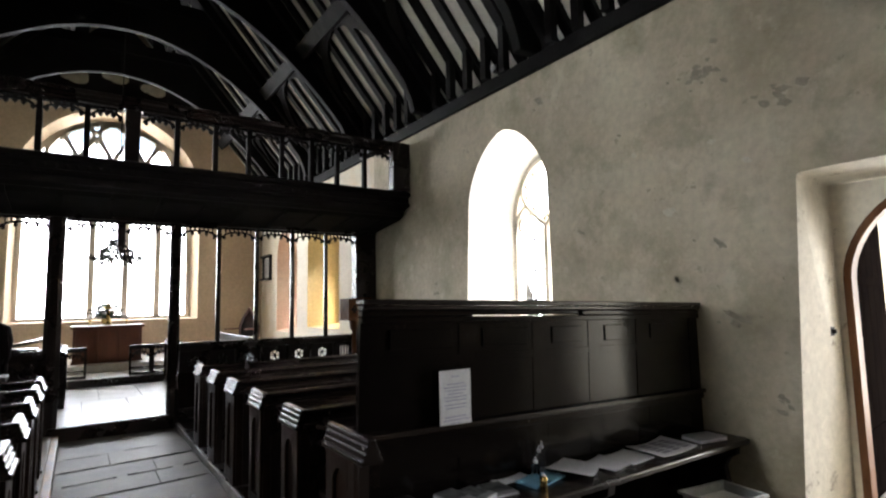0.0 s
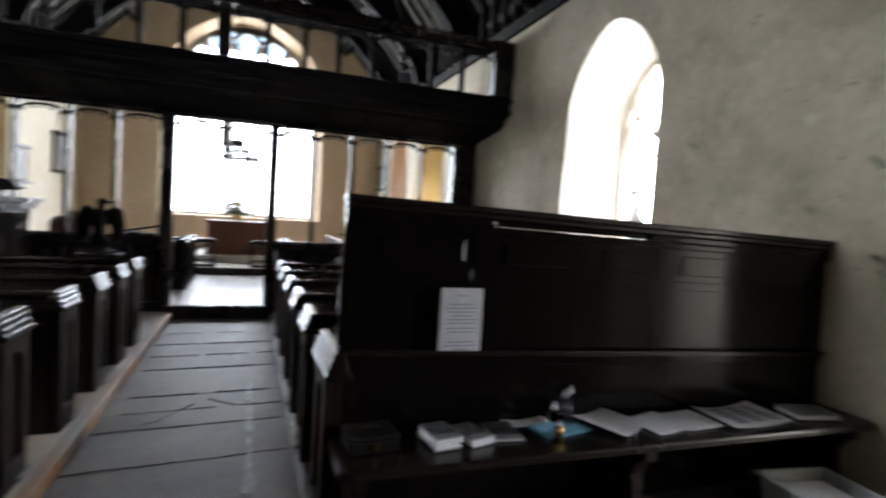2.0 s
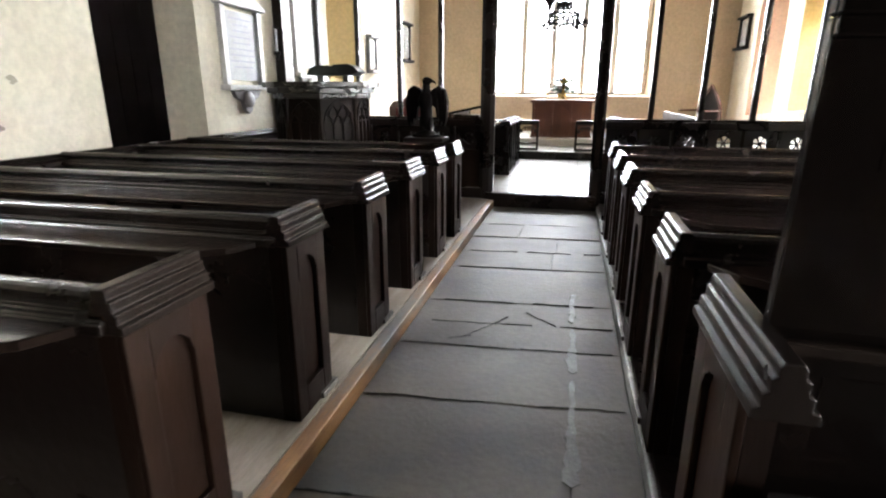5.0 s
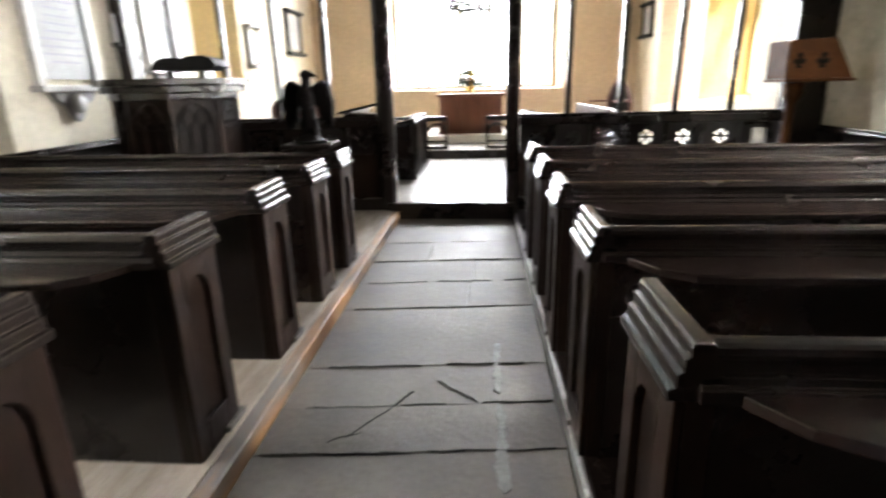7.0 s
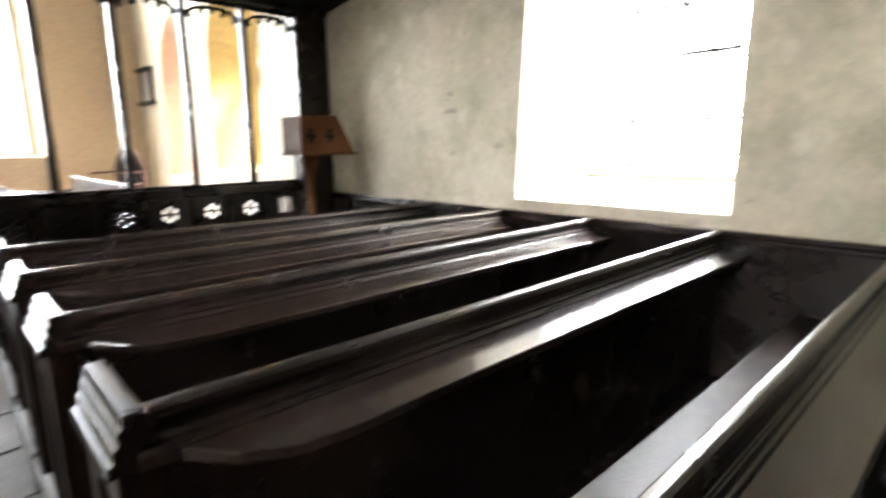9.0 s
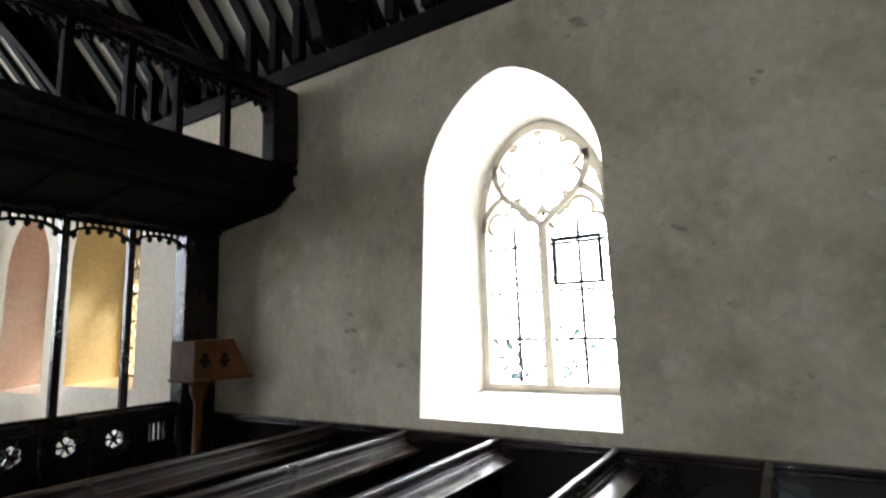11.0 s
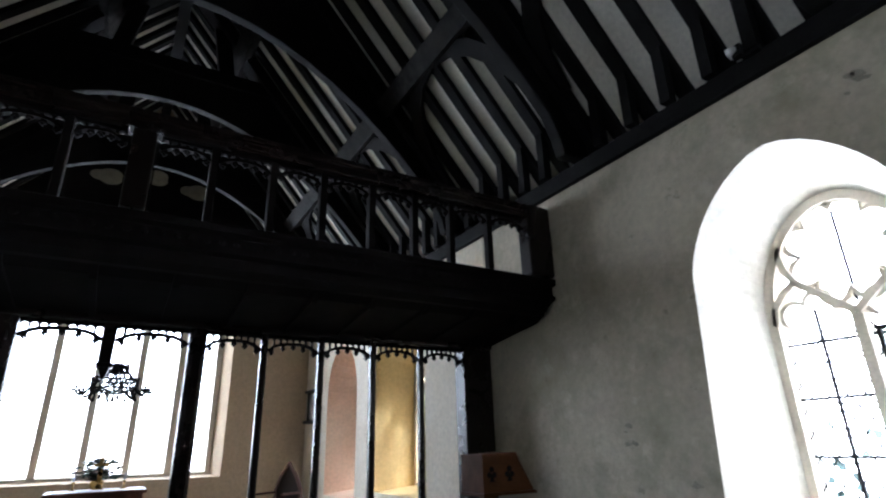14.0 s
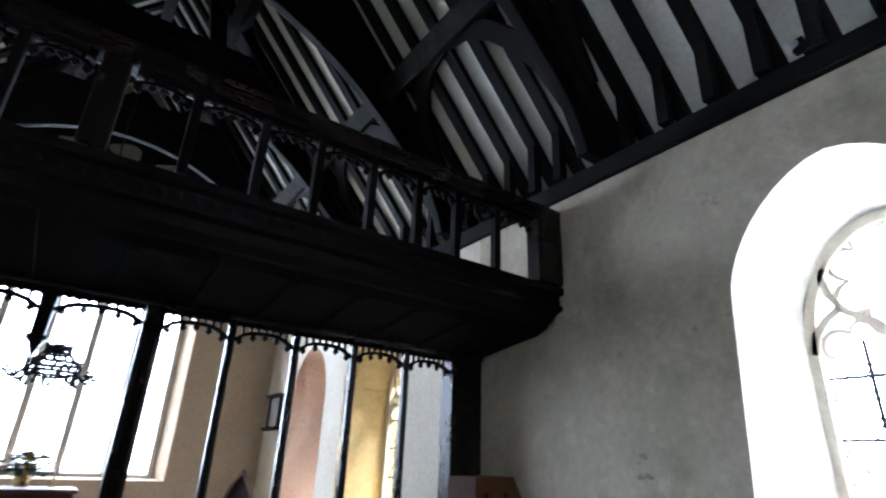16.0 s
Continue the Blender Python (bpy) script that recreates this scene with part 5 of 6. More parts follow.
for nm, r, z0, z1 in (("plinth", 0.40, 0.0, 0.14), ("drum", 0.44, 0.141, 1.05), ("lower_cornice", 0.48, 1.051, 1.10), ("cornice", 0.53, 1.101, 1.15), ("top_moulding", 0.57, 1.151, 1.20)):
    bm = bmesh.new()
    prism(bm, octagon(r), "z", z0, z1)
    part(nm, bm, OAK_END if nm == "drum" else OAK, pul, bevel=0.005)
for k in range(8):
    a = radians(45 * k)
    ap = 0.44 * math.cos(radians(22.5))
    m = Matrix.Rotation(a, 4, "Z")
    tn = m @ Vector((1, 0, 0))
    def wp(u, z, o=0.012):
        p = m @ Vector((ap + o, u, z))
        return (p.x, p.y, p.z)
    bm = bmesh.new()
    for u in (-0.145, -0.048, 0.048, 0.145):
        ribbon(bm, [wp(u, 0.20), wp(u, 0.83)], tn, 0.014, 0.024)
    for c in (-0.0967, 0.0, 0.0967):
        ribbon(bm, [wp(c - 0.048, 0.80), wp(c - 0.036, 0.86), wp(c, 0.905), wp(c + 0.036, 0.86), wp(c + 0.048, 0.80)], tn, 0.010, 0.020)
        for s in (-1, 1):
            ribbon(bm, [wp(c + s * 0.036, 0.85), wp(c + s * 0.010, 0.83)], tn, 0.008, 0.016)
    for c in (-0.048, 0.048):
        ribbon(bm, [wp(c - 0.048, 0.90), wp(c - 0.030, 0.95), wp(c, 0.985), wp(c + 0.030, 0.95), wp(c + 0.048, 0.90)], tn, 0.009, 0.018)
    ribbon(bm, [wp(-0.145, 0.82), wp(-0.12, 0.93), wp(-0.06, 1.0), wp(0, 1.03), wp(0.06, 1.0), wp(0.12, 0.93), wp(0.145, 0.82)], tn, 0.012, 0.022)
    ribbon(bm, [wp(-0.16, 0.19), wp(0.16, 0.19)], tn, 0.03, 0.03)
    part("tracery_panel", bm, OAK_END, pul, "blind gothic tracery")
    bm = bmesh.new()
    c = m @ Vector((0.44 * math.cos(0), 0, 0))
    p = Matrix.Rotation(a + radians(22.5), 4, "Z") @ Vector((0.445, 0, 0))
    tube(bm, (p.x, p.y, 0.141), (p.x, p.y, 1.05), 0.022, n=6)
    part("corner_shaft", bm, OAK_END, pul)
rest = thing("book_cushion", "dark open book on a carved stand on the pulpit", "book", at=(-1.40, 7.35, 1.271), turn=8)
bm = bmesh.new()
prism(bm, [(-0.24, 0.065), (-0.21, 0.12), (-0.15, 0.148), (-0.03, 0.150), (0, 0.138), (0.03, 0.158), (0.16, 0.165), (0.22, 0.14), (0.26, 0.09), (0.20, 0.061), (-0.18, 0.061)], "y", -0.16, 0.16)
part("book", bm, BLACK, rest, bevel=0.003)
for x in (-0.12, 0.12):
    solid("stand_leg", [(x - 0.025, x + 0.025, -0.10, 0.10, 0.0, 0.06)], OAK, rest)
cnd = thing("candle_bracket", "white candle in a dark bracket on the screen post", "candle", at=(-2.30, 7.86, 1.55))
bm = bmesh.new()
tube(bm, (0, 0, 0.05), (0, 0, 0.28), 0.014)
part("candle", bm, PAPER, cnd)
bm = bmesh.new()
lathe(bm, 0, 0, [(0.01, -0.04), (0.014, 0.0), (0.035, 0.02), (0.038, 0.05)], 10)
tube(bm, (0, 0.0, 0.0), (0, 0.06, -0.02), 0.008)
part("bracket", bm, IRON, cnd)

# ---- eagle lectern: one plain carved mass on its desk ----
eag = thing("lectern_desk", "dark oak carved lectern desk under the eagle", "lectern", at=(-0.47, 7.28, 0.07))
bm = bmesh.new()
lathe(bm, 0, 0, [(0.20, 0.0), (0.20, 0.05), (0.10, 0.10), (0.07, 0.2), (0.07, 0.50), (0.11, 0.56), (0.09, 0.60), (0.15, 0.66)], 8)
part("shaft", bm, OAK, eag)
solid("top_board", [(-0.19, 0.19, -0.15, 0.15, 0.661, 0.70)], OAK, eag, bevel=0.01)
bm = bmesh.new()
blob(bm, (0.0, 0.0, 0.22), (0.055, 0.06, 0.15), 16)
blob(bm, (0.0, -0.02, 0.30), (0.062, 0.06, 0.085), 16)
blob(bm, (0.008, -0.012, 0.395), (0.036, 0.038, 0.075), 14)
blob(bm, (0.018, -0.02, 0.46), (0.044, 0.034, 0.034), 14)
tube(bm, (0.045, -0.02, 0.466), (0.098, -0.022, 0.448), 0.020, 0.006, 8)
tube(bm, (0.090, -0.022, 0.452), (0.104, -0.022, 0.430), 0.009, 0.003, 8)
for s in (-1, 1):
    wing = [(0.03, 0.37), (0.07, 0.40), (0.12, 0.425), (0.175, 0.39), (0.20, 0.28), (0.188, 0.15), (0.165, 0.08), (0.15, 0.15), (0.135, 0.09), (0.12, 0.17), (0.10, 0.13), (0.085, 0.24), (0.04, 0.28)]
    prism(bm, [(s * x, z) for x, z in wing], "y", -0.005, 0.045)
    for x0, z0, x1, z1 in ((0.10, 0.40, 0.115, 0.18), (0.135, 0.41, 0.15, 0.16), (0.165, 0.38, 0.18, 0.14)):
        tube(bm, (s * x0, -0.005, z0), (s * x1, -0.005, z1), 0.012, 0.006, 6)
    tube(bm, (s * 0.03, 0.0, 0.16), (s * 0.045, -0.01, 0.03), 0.034, 0.018, 8)
    for k in (-1, 0, 1):
        tube(bm, (s * 0.045, -0.01, 0.03), (s * 0.045 + k * 0.03, -0.07, 0.022), 0.012, 0.007, 6)
prism(bm, [(-0.035, 0.20), (0.035, 0.20), (0.055, 0.02), (-0.055, 0.02)], "y", 0.02, 0.06)
lathe(bm, 0, 0, [(0.125, 0.0), (0.125, 0.018), (0.10, 0.026), (0.06, 0.05), (0.03, 0.06)], 20)
bmesh.ops.transform(bm, matrix=Matrix.Diagonal((1.08, 1.08, 1.10, 1)), verts=bm.verts)
eagle = part("eagle_statue", bm, SOFFIT, None, smooth=False)
fuse = eagle.modifiers.new("fuse", "REMESH")
fuse.mode, fuse.voxel_size = "VOXEL", 0.005
eagle.matrix_world = pose(-0.47, 7.28, 0.772, 0, 0, -10)
for p in eagle.data.polygons:
    p.use_smooth = True
tagged(eagle, "dark carved wooden eagle with spread wings on the lectern desk", "statue")

desk = thing("prayer_desk", "dark oak reading desk with a sloping top behind the screen rail", "desk", at=(-0.27, 8.30, 0.14))
solid("body", [(-0.22, 0.22, -0.15, 0.15, 0.0, 0.74)], OAK, desk, bevel=0.008)
bm = bmesh.new()
prism(bm, [(-0.19, 0.80), (0.19, 0.88), (0.19, 0.905), (-0.19, 0.825)], "y", -0.20, 0.22)
part("sloping_top", bm, OAK_WORN, desk, bevel=0.005)
solid("top_support", [(-0.15, 0.15, -0.12, 0.12, 0.741, 0.80)], OAK, desk)
chr1 = thing("priest_chair", "dark chair with a worn red leather back in the chancel", "chair", at=(-0.98, 8.55, 0.14), turn=25)
solid("seat", [(-0.25, 0.25, -0.25, 0.25, 0.42, 0.48)], RED, chr1, "red leather seat", bevel=0.015)
for x, y in ((-0.22, -0.22), (0.22, -0.22), (-0.22, 0.22), (0.22, 0.22)):
    solid("leg", [(x - 0.025, x + 0.025, y - 0.025, y + 0.025, 0.0, 0.419)], MAHOG, chr1)
bm = bmesh.new()
prism(bm, [(-0.25, 0.481), (0.25, 0.481), (0.25, 0.86), (0.20, 0.93), (0.08, 0.95), (0.0, 1.02), (-0.08, 0.95), (-0.20, 0.93), (-0.25, 0.86)], "y", 0.19, 0.25)
part("back_frame", bm, MAHOG, chr1, bevel=0.01)
solid("back_pad", [(-0.18, 0.18, 0.165, 0.189, 0.55, 0.86)], RED, chr1, "red leather back pad", bevel=0.01)

# ---- choir stalls ----
def stall(x, y0, y1, s, label):
    root = thing("choir_stall", label, "choir stall", at=(x, y0, 0.14), group="choir stalls")
    n = y1 - y0
    bx = lambda a, c, d, e, f, g: (min(s * a, s * c), max(s * a, s * c), d, e, f, g)
    solid("front_board", [bx(0.0, 0.03, 0.0, n, 0.05, 0.62)], OAK, root)
    solid("plinth", [bx(-0.02, 0.05, 0.0, n, 0.0, 0.049)], OAK, root)
    k = int(n / 0.24)
    for i in range(k + 1):
        y = n * i / k
        solid("muntin", [bx(-0.02, -0.0005, max(0, y - 0.022), min(n, y + 0.022), 0.05, 0.62)], OAK_WORN, root)
    solid("front_rail", [bx(-0.025, 0.04, -0.01, n + 0.01, 0.621, 0.66)], OAK_WORN, root, bevel=0.006)
    bm = bmesh.new()
    prism(bm, [(s * -0.01, 0.70), (s * 0.26, 0.63), (s * 0.26, 0.605), (s * -0.01, 0.661)], "y", -0.01, n + 0.01)
    part("book_slope", bm, OAK_WORN, root, "sloping book board", bevel=0.004)
    for y in (0.0, n - 0.05):
        solid("end_panel", [bx(0.031, 0.75, y, y + 0.05, 0.0, 0.60)], OAK, root, bevel=0.006)
    solid("seat", [bx(0.42, 0.75, 0.051, n - 0.051, 0.36, 0.40)], OAK, root)
    solid("seat_back", [bx(0.751, 0.79, 0.0, n, 0.0, 0.78)], OAK, root, bevel=0.008)
    for i in range(4):
        y = 0.25 + i * (n - 0.5) / 3
        bk = thing("hymn_book", "closed dark hymn book on the stall's book board", "book", at=(x + s * 0.10, y0 + y, 0.14 + 0.676), group="hymn books")
        o = solid("book_body", [(-0.055, 0.055, -0.08, 0.08, 0.0, 0.022)], BLACK, bk, bevel=0.003)
        bk.matrix_world = bk.matrix_world @ pose(0, 0, 0, 0, s * 14.5, 0)


stall(0.10, 9.20, 10.6, -1, "black panelled choir stall with a sloping book board")
stall(1.42, 8.55, 10.9, 1, "black panelled choir stall facing across the chancel")

# ---- communion rails and altar ----
def altar_rail(x0, x1):
    root = thing("communion_rail", "dark oak communion rail with pierced gothic panels", "rail", at=(0, 11.2, 0.271), group="communion rails")
    solid("top", [(x0, x1, -0.07, 0.07, 0.434, 0.479)], OAK_WORN, root, bevel=0.008)
    solid("foot", [(x0, x1, -0.04, 0.04, 0.0, 0.04)], OAK, root)
    n = max(1, round((x1 - x0) / 0.32))
    w = (x1 - x0) / n
    for i in range(n + 1):
        solid("post", [(x0 + w * i - 0.036 if i else x0, x0 + w * i + 0.036 if i < n else x1, -0.03, 0.03, 0.041, 0.433)], OAK, root)
    for i in range(n):
        a, c = x0 + w * i + 0.037, x0 + w * (i + 1) - 0.037
        bm = bmesh.new()
        cusped_head(bm, a, c, 0.433, 0.0, 0.14, 0.03)
        part("pierced_head", bm, OAK, root)
        solid("lower_rail", [(a, c, -0.02, 0.02, 0.10, 0.125)], OAK, root)


structure(solid("trim_step_riser", [(XN + 0.004, XS - 0.004, 11.055, 11.079, 0.143, 0.262)], OAK, bevel=0.004), "dark oak riser of the sanctuary step", "step")
altar_rail(-1.30, 0.36)
altar_rail(0.93, 2.55)
altar = thing("altar_table", "red-brown panelled oak altar with a pale top", "altar", at=(0.68, 12.3, 0.40))
solid("carcass", [(-0.52, 0.52, 0.02, 0.62, 0.03, 0.60)], MAHOG, altar)
solid("plinth", [(-0.54, 0.54, 0.0, 0.64, 0.0, 0.029)], MAHOG, altar)
solid("table_top", [(-0.56, 0.56, -0.03, 0.66, 0.601, 0.645)], MAHOG, altar, bevel=0.008)
solid("fair_linen", [(-0.50, 0.50, -0.0, 0.64, 0.646, 0.65)], PAPER, altar, "white linen")
for x in (-0.52, -0.188, 0.145, 0.48):
    solid("stile", [(x, x + 0.04, -0.012, 0.0195, 0.03, 0.60)], MAHOG, altar, bevel=0.004)
for x in (-0.479, -0.147, 0.186):
    bm = bmesh.new()
    prism(bm, [(x, 0.6), (x, 0.44), (x + 0.06, 0.50), (x + 0.145, 0.545), (x + 0.23, 0.50), (x + 0.29, 0.44), (x + 0.29, 0.6)], "y", -0.002, 0.0195)
    part("panel_head", bm, MAHOG, altar)
AT = 1.051
cross = thing("altar_cross", "brass cross standing on the altar", "cross", at=(0.68, 12.75, AT))
solid("shaft", [(-0.025, 0.025, -0.012, 0.012, 0.05, 0.40)], BRASS, cross, bevel=0.003)
solid("arms", [(-0.085, 0.085, -0.0122, 0.0122, 0.28, 0.325)], BRASS, cross, bevel=0.003)
solid("stepped_base", [(-0.07, 0.07, -0.05, 0.05, 0.0, 0.02), (-0.045, 0.045, -0.035, 0.035, 0.0205, 0.0495)], BRASS, cross, bevel=0.003)
for x in (0.40, 0.98):
    c = thing("candlestick", "brass candlestick with a white candle on the altar", "candlestick", at=(x, 12.72, AT), group="altar candlesticks")
    bm = bmesh.new()
    lathe(bm, 0, 0, [(0.045, 0), (0.04, 0.012), (0.012, 0.02), (0.010, 0.06), (0.02, 0.07), (0.01, 0.08), (0.024, 0.10), (0.022, 0.105)], 12)
    stick = part("stick", bm, BRASS, c, smooth=True)
    bm = bmesh.new()
    tube(bm, (0, 0, 0.1051), (0, 0, 0.20), 0.010)
    part("candle", bm, PAPER, stick)


def flowers(x, y, z, seed, r):
    root = thing("flower_arrangement", "loose bunch of pale flowers and leaves in a low vase", "flowers", at=(x, y, z))
    random.seed(seed)
    bm = bmesh.new()
    lathe(bm, 0, 0, [(0.05, 0), (0.08, 0.03), (0.085, 0.09), (0.07, 0.12)], 12)
    part("vase", bm, BRASS, root)
    lf, fl = bmesh.new(), bmesh.new()
    for i in range(280):
        a, e = random.uniform(0, 6.28), random.uniform(0.05, 1.35)
        d = r * random.uniform(0.25, 1.1)
        p = Vector((math.cos(a) * math.cos(e) * d, math.sin(a) * math.cos(e) * d * 0.6, 0.11 + math.sin(e) * d * 0.9))
        t = Matrix.Rotation(random.uniform(0, 6.28), 3, "Z") @ Matrix.Rotation(random.uniform(-1, 1), 3, "X")
        bm = fl if i % 4 == 0 else lf
        s = random.uniform(0.018, 0.03) if i % 4 == 0 else random.uniform(0.045, 0.075)
        if i % 4 == 0:
            for k in range(5):
                q = Matrix.Rotation(k * 1.2566, 3, "Z")
                bm.faces.new([bm.verts.new(p + t @ (q @ Vector(c) * s)) for c in ((0, 0, 0), (1, 0.5, 0.3), (1.5, 0, 0.5), (1, -0.5, 0.3))])
        else:
            bm.faces.new([bm.verts.new(p + t @ (Vector(c) * s)) for c in ((-1, 0, 0), (-0.2, 0.45, 0.1), (1, 0, 0.3), (-0.2, -0.45, 0.1))])
        if i % 3 == 0:
            tube(lf, (0, 0, 0.07), p, 0.002, 0.0015, 4)
    part("foliage", lf, LEAF, root, "green leaves and stems")
    tagged(part("blooms", fl, PETAL, root, "pale blooms"), kind="stuff")


flowers(0.66, 12.86, AT, 3, 0.30)

# ---- pointed gothic chair against the sanctuary wall ----
gch = thing("gothic_chair", "red-brown oak chair with a tall pointed gothic back", "chair", at=(2.95, 12.3, 0.271), turn=-55)
solid("seat", [(-0.25, 0.25, -0.24, 0.22, 0.40, 0.44)], MAHOG, gch, bevel=0.006)
for x, y in ((-0.22, -0.21), (0.18, -0.21), (-0.22, 0.18), (0.18, 0.18)):
    solid("leg", [(x, x + 0.04, y, y + 0.04, 0.0, 0.399)], MAHOG, gch)
bm = bmesh.new()
ribbon(bm, [(-0.23, 0.22, 0.44), (-0.23, 0.22, 0.66), (-0.15, 0.22, 0.82), (0, 0.22, 1.02), (0.15, 0.22, 0.82), (0.23, 0.22, 0.66), (0.23, 0.22, 0.44)], (0, 1, 0), 0.045, 0.04)
part("pointed_back_frame", bm, MAHOG, gch)
bm = bmesh.new()
prism(bm, [(-0.21, 0.45), (0.21, 0.45), (0.21, 0.66), (0.14, 0.80), (0.0, 0.98), (-0.14, 0.80), (-0.21, 0.66)], "y", 0.222, 0.236)
part("back_panel", bm, OAK_END, gch)
for s in (-1, 1):
    solid("arm", [(s * 0.24 - 0.02, s * 0.24 + 0.02, -0.2, 0.2, 0.60, 0.63)], MAHOG, gch)

# ---- chandelier ----
cha = thing("chandelier", "black wrought-iron ring chandelier hanging from the chancel roof", "chandelier", at=(0.67, 10.42, 2.1))
bm = bmesh.new()
tube(bm, (0, 0, 0.26), (0, 0, 3.645), 0.008, n=6)
part("hanging_rod", bm, IRON, cha)
bm = bmesh.new()
for r, z, h in ((0.215, 0.02, 0.085), (0.105, 0.19, 0.06)):
    for dz in (0, h):
        ring = [(r * math.cos(6.28319 * i / 24), r * math.sin(6.28319 * i / 24), z + dz) for i in range(24)]
        ribbon(bm, ring, (0, 0, 1), 0.014, 0.022, closed=True)
    n = 20 if r > 0.2 else 10
    for i in range(n):
        a = 6.28319 * i / n
        tube(bm, (r * math.cos(a), r * math.sin(a), z), (r * math.cos(a + 0.12), r * math.sin(a + 0.12), z + h), 0.009, n=5)
        blob(bm, (r * math.cos(a), r * math.sin(a), z + h + 0.018), (0.012, 0.012, 0.018), 6)
part("ring", bm, IRON, cha)
for i in range(8):
    a = 6.28319 * i / 8 + 0.2
    c, s = math.cos(a), math.sin(a)
    bm = bmesh.new()
    ribbon(bm, [(c * r, s * r, z) for r, z in ((0.01, 0.28), (0.06, 0.26), (0.105, 0.20), (0.15, 0.15), (0.215, 0.08))], (-s, c, 0), 0.018, 0.016)
    ribbon(bm, [(c * r, s * r, z) for r, z in ((0.215, 0.03), (0.26, -0.03), (0.30, -0.05), (0.33, -0.03), (0.34, 0.01))], (-s, c, 0), 0.024, 0.018)
    for dr, dz in ((0.0, 0.03), (-0.028, 0.0), (0.028, 0.0)):
        blob(bm, (c * (0.335 + dr), s * (0.335 + dr), dz), (0.017, 0.017, 0.019), 6)
    ribbon(bm, [(c * r, s * r, z) for r, z in ((0.215, 0.02), (0.20, -0.04), (0.21, -0.075))], (-s, c, 0), 0.02, 0.014)
    blob(bm, (c * 0.21, s * 0.21, -0.085), (0.02, 0.02, 0.02), 6)
    ribbon(bm, [(c * r, s * r, z) for r, z in ((0.0, -0.03), (0.08, -0.025), (0.15, 0.0), (0.215, 0.03))], (-s, c, 0), 0.014, 0.012)
    part("scrolled_arm", bm, IRON, cha)
bm = bmesh.new()
lathe(bm, 0, 0, [(0.004, -0.12), (0.02, -0.09), (0.01, -0.06), (0.012, 0.2), (0.02, 0.25), (0.01, 0.29)], 8)
part("finial", bm, IRON, cha)


# ---- wall monuments ----
def tablet(name, label, x, s, y0, y1, z0, z1, frame_m, panel_m, style):
    """A wall tablet on the wall face at x, standing out towards s along x."""
    root = thing(name, label, "wall monument", at=(x + s * 0.004, (y0 + y1) / 2, z0))
    w, h = (y1 - y0) / 2, z1 - z0
    bx = lambda d, e, a, c, f, g: (min(s * d, s * e), max(s * d, s * e), a, c, f, g)
    slab = solid("inscribed_panel", [bx(0, 0.03, -w * 0.8, w * 0.8, h * 0.06, h * 0.95)], panel_m, root)
    for sg in (-1, 1):
        solid("pilaster", [bx(0, 0.055, sg * w * 0.9 - w * 0.1, sg * w * 0.9 + w * 0.1, 0.001, h)], frame_m, root, bevel=0.005)
    solid("sill", [bx(0, 0.11, -w * 1.12, w * 1.12, -0.05, 0.0)], frame_m, root, bevel=0.008)
    solid("cornice", [bx(0, 0.10, -w * 1.12, w * 1.12, h + 0.001, h + 0.045)], frame_m, root, bevel=0.008)
    random.seed(int(y0 * 10))
    k = 9
    for i in range(k):
        ww = w * random.uniform(0.35, 0.65)
        z = h * (0.85 - 0.70 * i / k)
        solid("inscription_line", [bx(0.0302, 0.0312, -ww, ww, z, z + h * 0.018)], INK, slab)
    if style == "pediment":
        bm = bmesh.new()
        prism(bm, [(-w * 1.1, h + 0.046), (w * 1.1, h + 0.046), (w * 0.6, h + 0.11), (0, h + 0.17), (-w * 0.6, h + 0.11)], "x", min(0, s * 0.08), max(0, s * 0.08))
        part("pediment", bm, frame_m, root, bevel=0.006)
        bm = bmesh.new()
        prism(bm, [(0.09 * math.cos(t * 0.5236), h + 0.36 + 0.13 * math.sin(t * 0.5236)) for t in range(12)], "x", min(0, s * 0.04), max(0, s * 0.04))
        ribbon(bm, [(s * 0.03, 0.12 * math.cos(t * 0.5236), h + 0.36 + 0.16 * math.sin(t * 0.5236)) for t in range(12)], (1, 0, 0), 0.03, 0.05, closed=True)
        part("heraldic_shield", bm, MARBLE_GREY, root, "grey carved shield")
        bm = bmesh.new()
        prism(bm, [(-w * 0.7, -0.051), (w * 0.7, -0.051), (w * 0.55, -0.12), (w * 0.25, -0.16), (w * 0.15, -0.25), (0, -0.28), (-w * 0.15, -0.25), (-w * 0.25, -0.16), (-w * 0.55, -0.12)], "x", min(0, s * 0.05), max(0, s * 0.05))
        part("apron", bm, MARBLE_GREY, root, "grey shaped apron", bevel=0.006)
        bm = bmesh.new()
        blob(bm, (s * 0.06, 0, -0.14), (0.03, 0.085, 0.075), 14)
        part("carved_boss", bm, MARBLE, root, smooth=True)
    return root


tablet("monument", "white marble wall monument with pediment, shield and carved apron", XN, 1, 6.91, 7.58, 1.245, 1.95, MARBLE, SLAB, "pediment")
tablet("memorial_tablet", "tall pale marble memorial on the chancel wall", XN, 1, 8.30, 8.90, 1.40, 2.40, MARBLE, SLAB, "pediment")
tablet("memorial_tablet", "small framed memorial tablet on the chancel wall", XN, 1, 10.70, 11.05, 1.52, 2.0, MARBLE_GREY, MARBLE, "plain")
tablet("memorial_tablet", "white memorial tablet on a black slate ground", XN, 1, 12.3, 13.0, 1.78, 2.4, BLACK, MARBLE, "plain")
tablet("memorial_tablet", "white memorial tablet on a black slate ground", XS, -1, 13.0, 13.55, 1.95, 2.42, BLACK, MARBLE, "plain")


